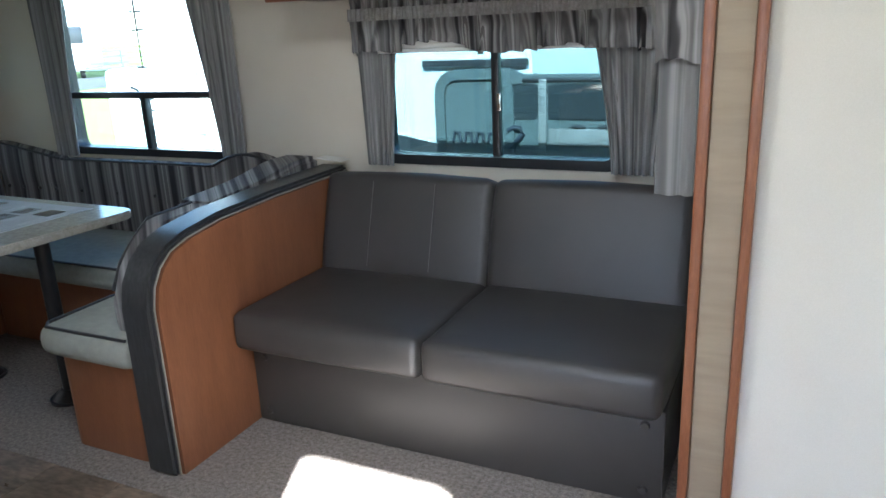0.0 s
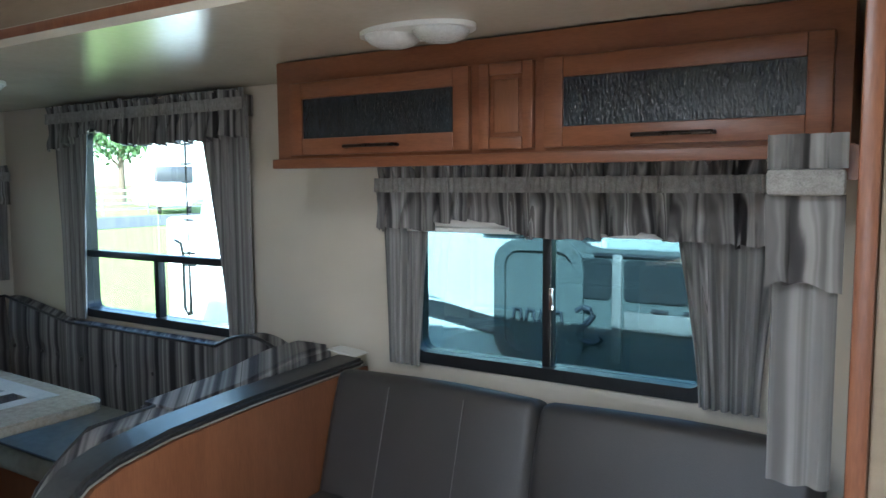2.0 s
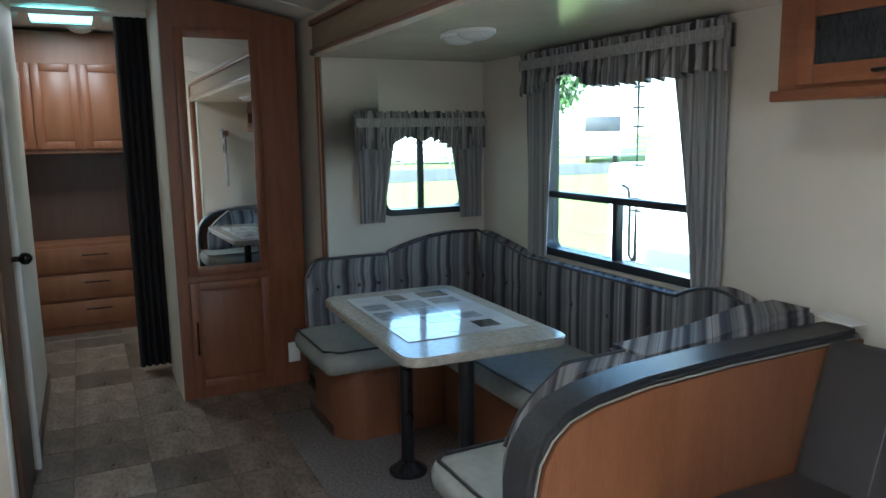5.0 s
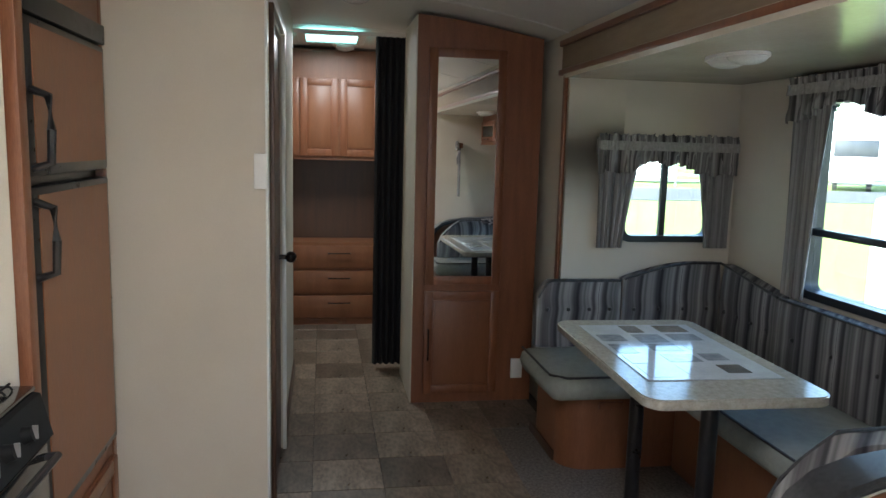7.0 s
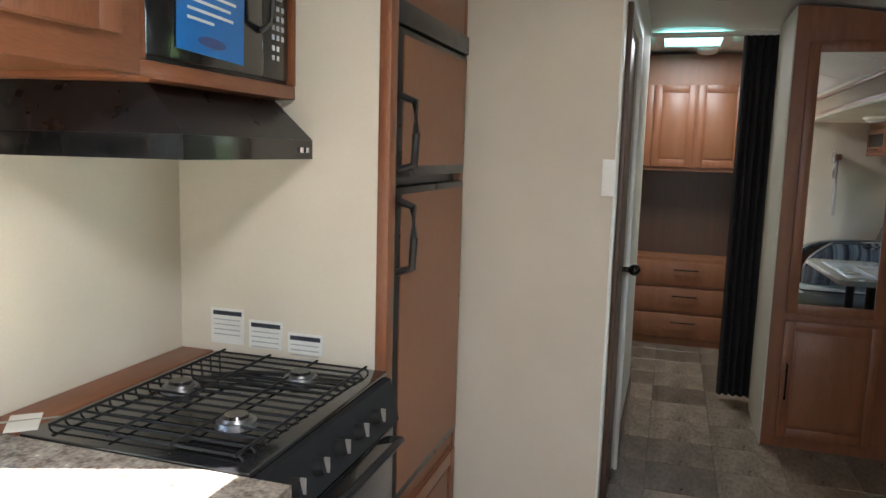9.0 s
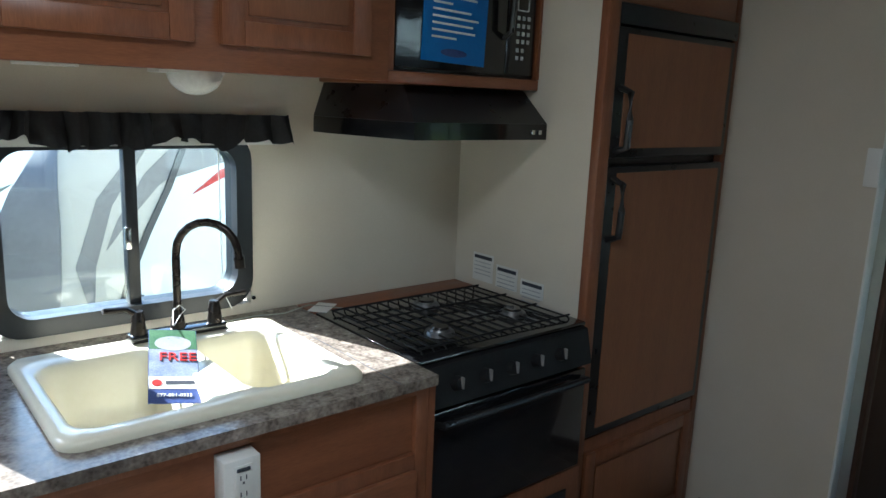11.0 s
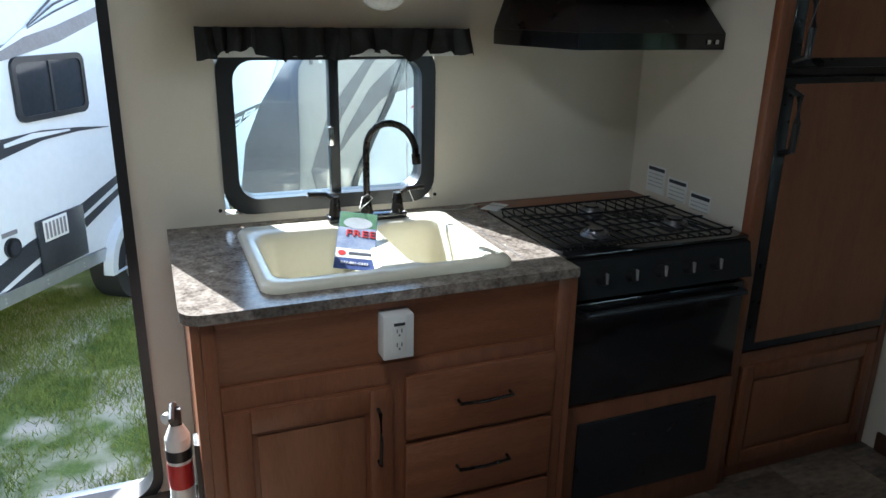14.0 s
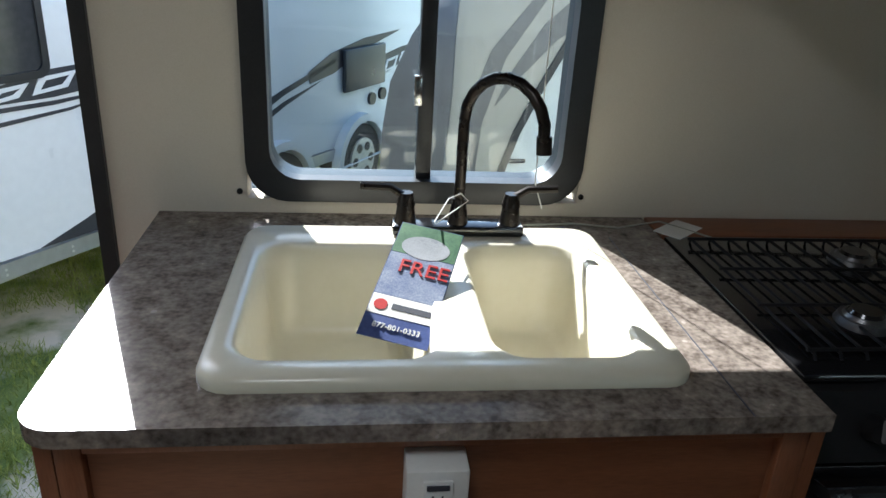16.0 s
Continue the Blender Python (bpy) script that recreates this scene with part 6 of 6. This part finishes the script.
part("mark", tube(bmesh.new(), [(x, 5.4, z) for x, z in s_curve], 0.017, 8), INK, van, "dark brand mark as a plain curve")
for k in range(4):
    x = -0.94 + 0.085 * k
    part("mark", tube(bmesh.new(), [(x, 5.405, 0.68), (x + 0.015, 5.405, 0.755), (x + 0.05, 5.405, 0.75), (x + 0.06, 5.405, 0.68)], 0.01, 6), INK, van)
for x in (-0.2, 2.8):
    w_ = part("wheel", cyl(bmesh.new(), (x, 5.38, GZ + 0.33), (x, 5.6, GZ + 0.33), 0.33, n=28), RUBBER, van)
    part("rim", cyl(bmesh.new(), (x, 5.365, GZ + 0.33), (x, 5.379, GZ + 0.33), 0.2, n=24), ALU, w_)

# far road, barriers, trailers and trees
bm = bmesh.new()
box(bm, -400, 400, -6, 6, GZ + 0.004, GZ + 0.03)
bmesh.ops.transform(bm, matrix=Matrix.Translation((-40.5, 22, 0)) @ Matrix.Rotation(radians(90), 4, "Z"), verts=bm.verts[:])
tagged(part("road", bm, ROAD), "grey asphalt road across the grass", "road", "", "structure")
rail = thing("road_barrier", (-32, 28, GZ), "long white guard rail along the far road", "barrier")
rm = Matrix.Translation((-50, 35, 0)) @ Matrix.Rotation(radians(90), 4, "Z")
for z in (0.35, 0.8, 1.3, 1.8):
    bm = box(bmesh.new(), -40, 40, -0.04, 0.04, GZ + z, GZ + z + 0.15)
    bmesh.ops.transform(bm, matrix=rm, verts=bm.verts[:])
    part("beam", bm, ALU, rail)
for k in range(21):
    bm = box(bmesh.new(), -40 + 4 * k, -39.88 + 4 * k, -0.1, -0.041, GZ, GZ + 2.0)
    bmesh.ops.transform(bm, matrix=rm, verts=bm.verts[:])
    part("post", bm, ALU, rail)
pole = tagged(part("signpost", cyl(bmesh.new(), (-9.2, 7.6, GZ), (-9.2, 7.6, 2.6), 0.05), ALU), "slim grey metal post on the grass", "post")
for k, (x, y, w) in enumerate(((-56, 30, 8), (-58, 52, 7), (-60, 20, 8), (-64, 8, 8), (-52, 62, 7))):
    r_, add_ = camper((x, y, GZ + 0.5), radians(-128), w, 2.4, 0.0, 2.7, "white travel trailer parked far across the road")
    side_window(add_, 1.2, 2.4, 1.3, 2.0, False)
    side_window(add_, 4.2, 5.4, 1.3, 2.0, False)
    add_("stripe", B(0.2, w - 0.5, -0.02, -0.001, 0.3, 0.9), GREY_DECAL)
    wheel(add_, w * 0.55, -0.15, 0.35)


far_home = thing("motorhome", (-46.5, 38.9, GZ), "white motorhome seen from behind across the road", "motorhome")
hm = Matrix.Translation((-46.5, 38.9, GZ)) @ Matrix.Rotation(math.atan2(-26.0, 36.8) - math.pi / 2 + math.pi, 4, "Z")


def home_part(name, bm, material, parent=None):
    bmesh.ops.transform(bm, matrix=hm, verts=bm.verts[:])
    return part(name, bm, material, parent or far_home)


home_part("body", B(-1.6, 1.6, 0.0, 9.0, 0.9, 5.7, bevel=0.12), SIDING)
# pane takes the self-glowing teal plastic though it is no lamp
home_part("rear_window", B(-0.55, 0.55, -0.04, -0.001, 4.1, 5.0, bevel=0.03), TEAL_GLOW)
home_part("rear_grille", B(-1.4, 1.4, -0.05, -0.001, 2.5, 3.7, bevel=0.03), CHARCOAL)
home_part("bumper", B(-1.3, 1.3, -0.15, -0.051, 0.6, 0.95, bevel=0.04), GREY_DECAL)
for x in (-1.1, 1.1):
    home_part("wheel", cyl(bmesh.new(), (x - 0.15, 1.2, 0.5), (x + 0.15, 1.2, 0.5), 0.5, n=20), RUBBER)


def tree(x, y, h, seed):
    rn = random.Random(seed)
    root = thing("tree", (x, y, GZ), "distant leafy green tree", "tree", "far trees")
    bm = cyl(bmesh.new(), (x, y, GZ), (x + 0.2, y, GZ + h * 0.5), h * 0.035, h * 0.02, 10)
    for k in range(6):
        a = rn.uniform(0, 6.3)
        z = GZ + h * rn.uniform(0.3, 0.5)
        cyl(bm, (x + 0.1, y, z), (x + math.cos(a) * h * 0.22, y + math.sin(a) * h * 0.22, z + h * 0.25), h * 0.012, h * 0.004, 6)
    part("trunk", bm, BARK, root)
    verts, faces = [], []
    for k in range(1500):
        u, v, w = rn.gauss(0, 1), rn.gauss(0, 1), rn.gauss(0, 1)
        n = math.sqrt(u * u + v * v + w * w)
        q = rn.uniform(0.5, 1.0) * (1 + 0.3 * noise.noise(Vector((u, v, w)) / n * 2 + Vector((seed, 0, 0))))
        c = Vector((x + u / n * q * h * 0.32, y + v / n * q * h * 0.32, GZ + h * 0.68 + w / n * q * h * 0.32))
        e = Euler((rn.uniform(0, 6), rn.uniform(0, 6), rn.uniform(0, 6))).to_matrix()
        s = h * 0.03
        i = len(verts)
        verts += [c + e @ Vector(p) * s for p in ((-1, 0, 0), (0, -0.5, 0.1), (1, 0, 0), (0, 0.5, 0.1))]
        faces.append((i, i + 1, i + 2, i + 3))
    me = bpy.data.meshes.new("crown")
    me.from_pydata([v - Vector((x, y, GZ)) for v in verts], [], faces)
    me.materials.append(LEAF)
    new("crown", me).parent = root


for k, (x, y, h) in enumerate(((-72, 52, 13), (-80, 30, 8), (-60, 70, 7), (-85, 12, 8), (-1, -40, 4.5))):
    tree(x, y, h, k + 3)

# grass blades before the entry door, thin over the bare sand
BLADE = mat("grass_blades", (0.13, 0.19, 0.03), (0.34, 0.37, 0.10), 5, 0.7, 0.0, fine=60, spec=0.2)
rng_ = np.random.default_rng(11)
count = 90000
gx_, gy_ = rng_.uniform(-0.4, 3.4, count), rng_.uniform(-4.6, 0.1, count)
keep = [noise.fractal(Vector((x * 0.9, y * 0.9, 4.0)), 1.0, 2.0, 4) < rng_.uniform(-0.1, 0.35) for x, y in zip(gx_, gy_)]
gx_, gy_ = gx_[keep], gy_[keep]
n_ = len(gx_)
ang, hgt, wid = rng_.uniform(0, 6.283, n_), rng_.uniform(0.025, 0.075, n_), rng_.uniform(0.002, 0.005, n_)
lean_a, lean_d = rng_.uniform(0, 6.283, n_), rng_.uniform(0.01, 0.06, n_)
tri_ = np.zeros((n_, 3, 3))
tri_[:, 0, 0], tri_[:, 0, 1] = gx_ - wid * np.cos(ang), gy_ - wid * np.sin(ang)
tri_[:, 1, 0], tri_[:, 1, 1] = gx_ + wid * np.cos(ang), gy_ + wid * np.sin(ang)
tri_[:, 2, 0], tri_[:, 2, 1], tri_[:, 2, 2] = gx_ + lean_d * np.cos(lean_a), gy_ + lean_d * np.sin(lean_a), hgt
tri_[:, :, 2] += GZ
me = bpy.data.meshes.new("grass")
me.from_pydata(tri_.reshape(-1, 3).tolist(), [], np.arange(n_ * 3).reshape(-1, 3).tolist())
me.materials.append(BLADE)
tagged(new("grass", me), "short patchy green grass growing over sandy soil", "grass", "", "stuff")

# ---- floor tiles ----
floor_ob = bpy.data.objects["floor"]
TS = (2.34 - KW) / 7
tile_bm = B(0.0015, TS - 0.0015, 0.0015, TS - 0.0015, -0.006, 0.0, bevel=0.0012, seg=1)
tile_me = bpy.data.meshes.new("tile")
tile_bm.to_mesh(tile_me)
tile_bm.free()
tile_me.materials.append(TILE)
for i in range(-9, 18):
    for j in range(8):
        x, y = SX0 + i * TS, KW + j * TS
        if x < REAR_X or x + TS > FRONT_X or (j == 7 and SX0 - 0.01 < x < SX1):
            continue
        t = new("tile", tile_me)
        t.location = (x, y, 0)
        t.parent = floor_ob
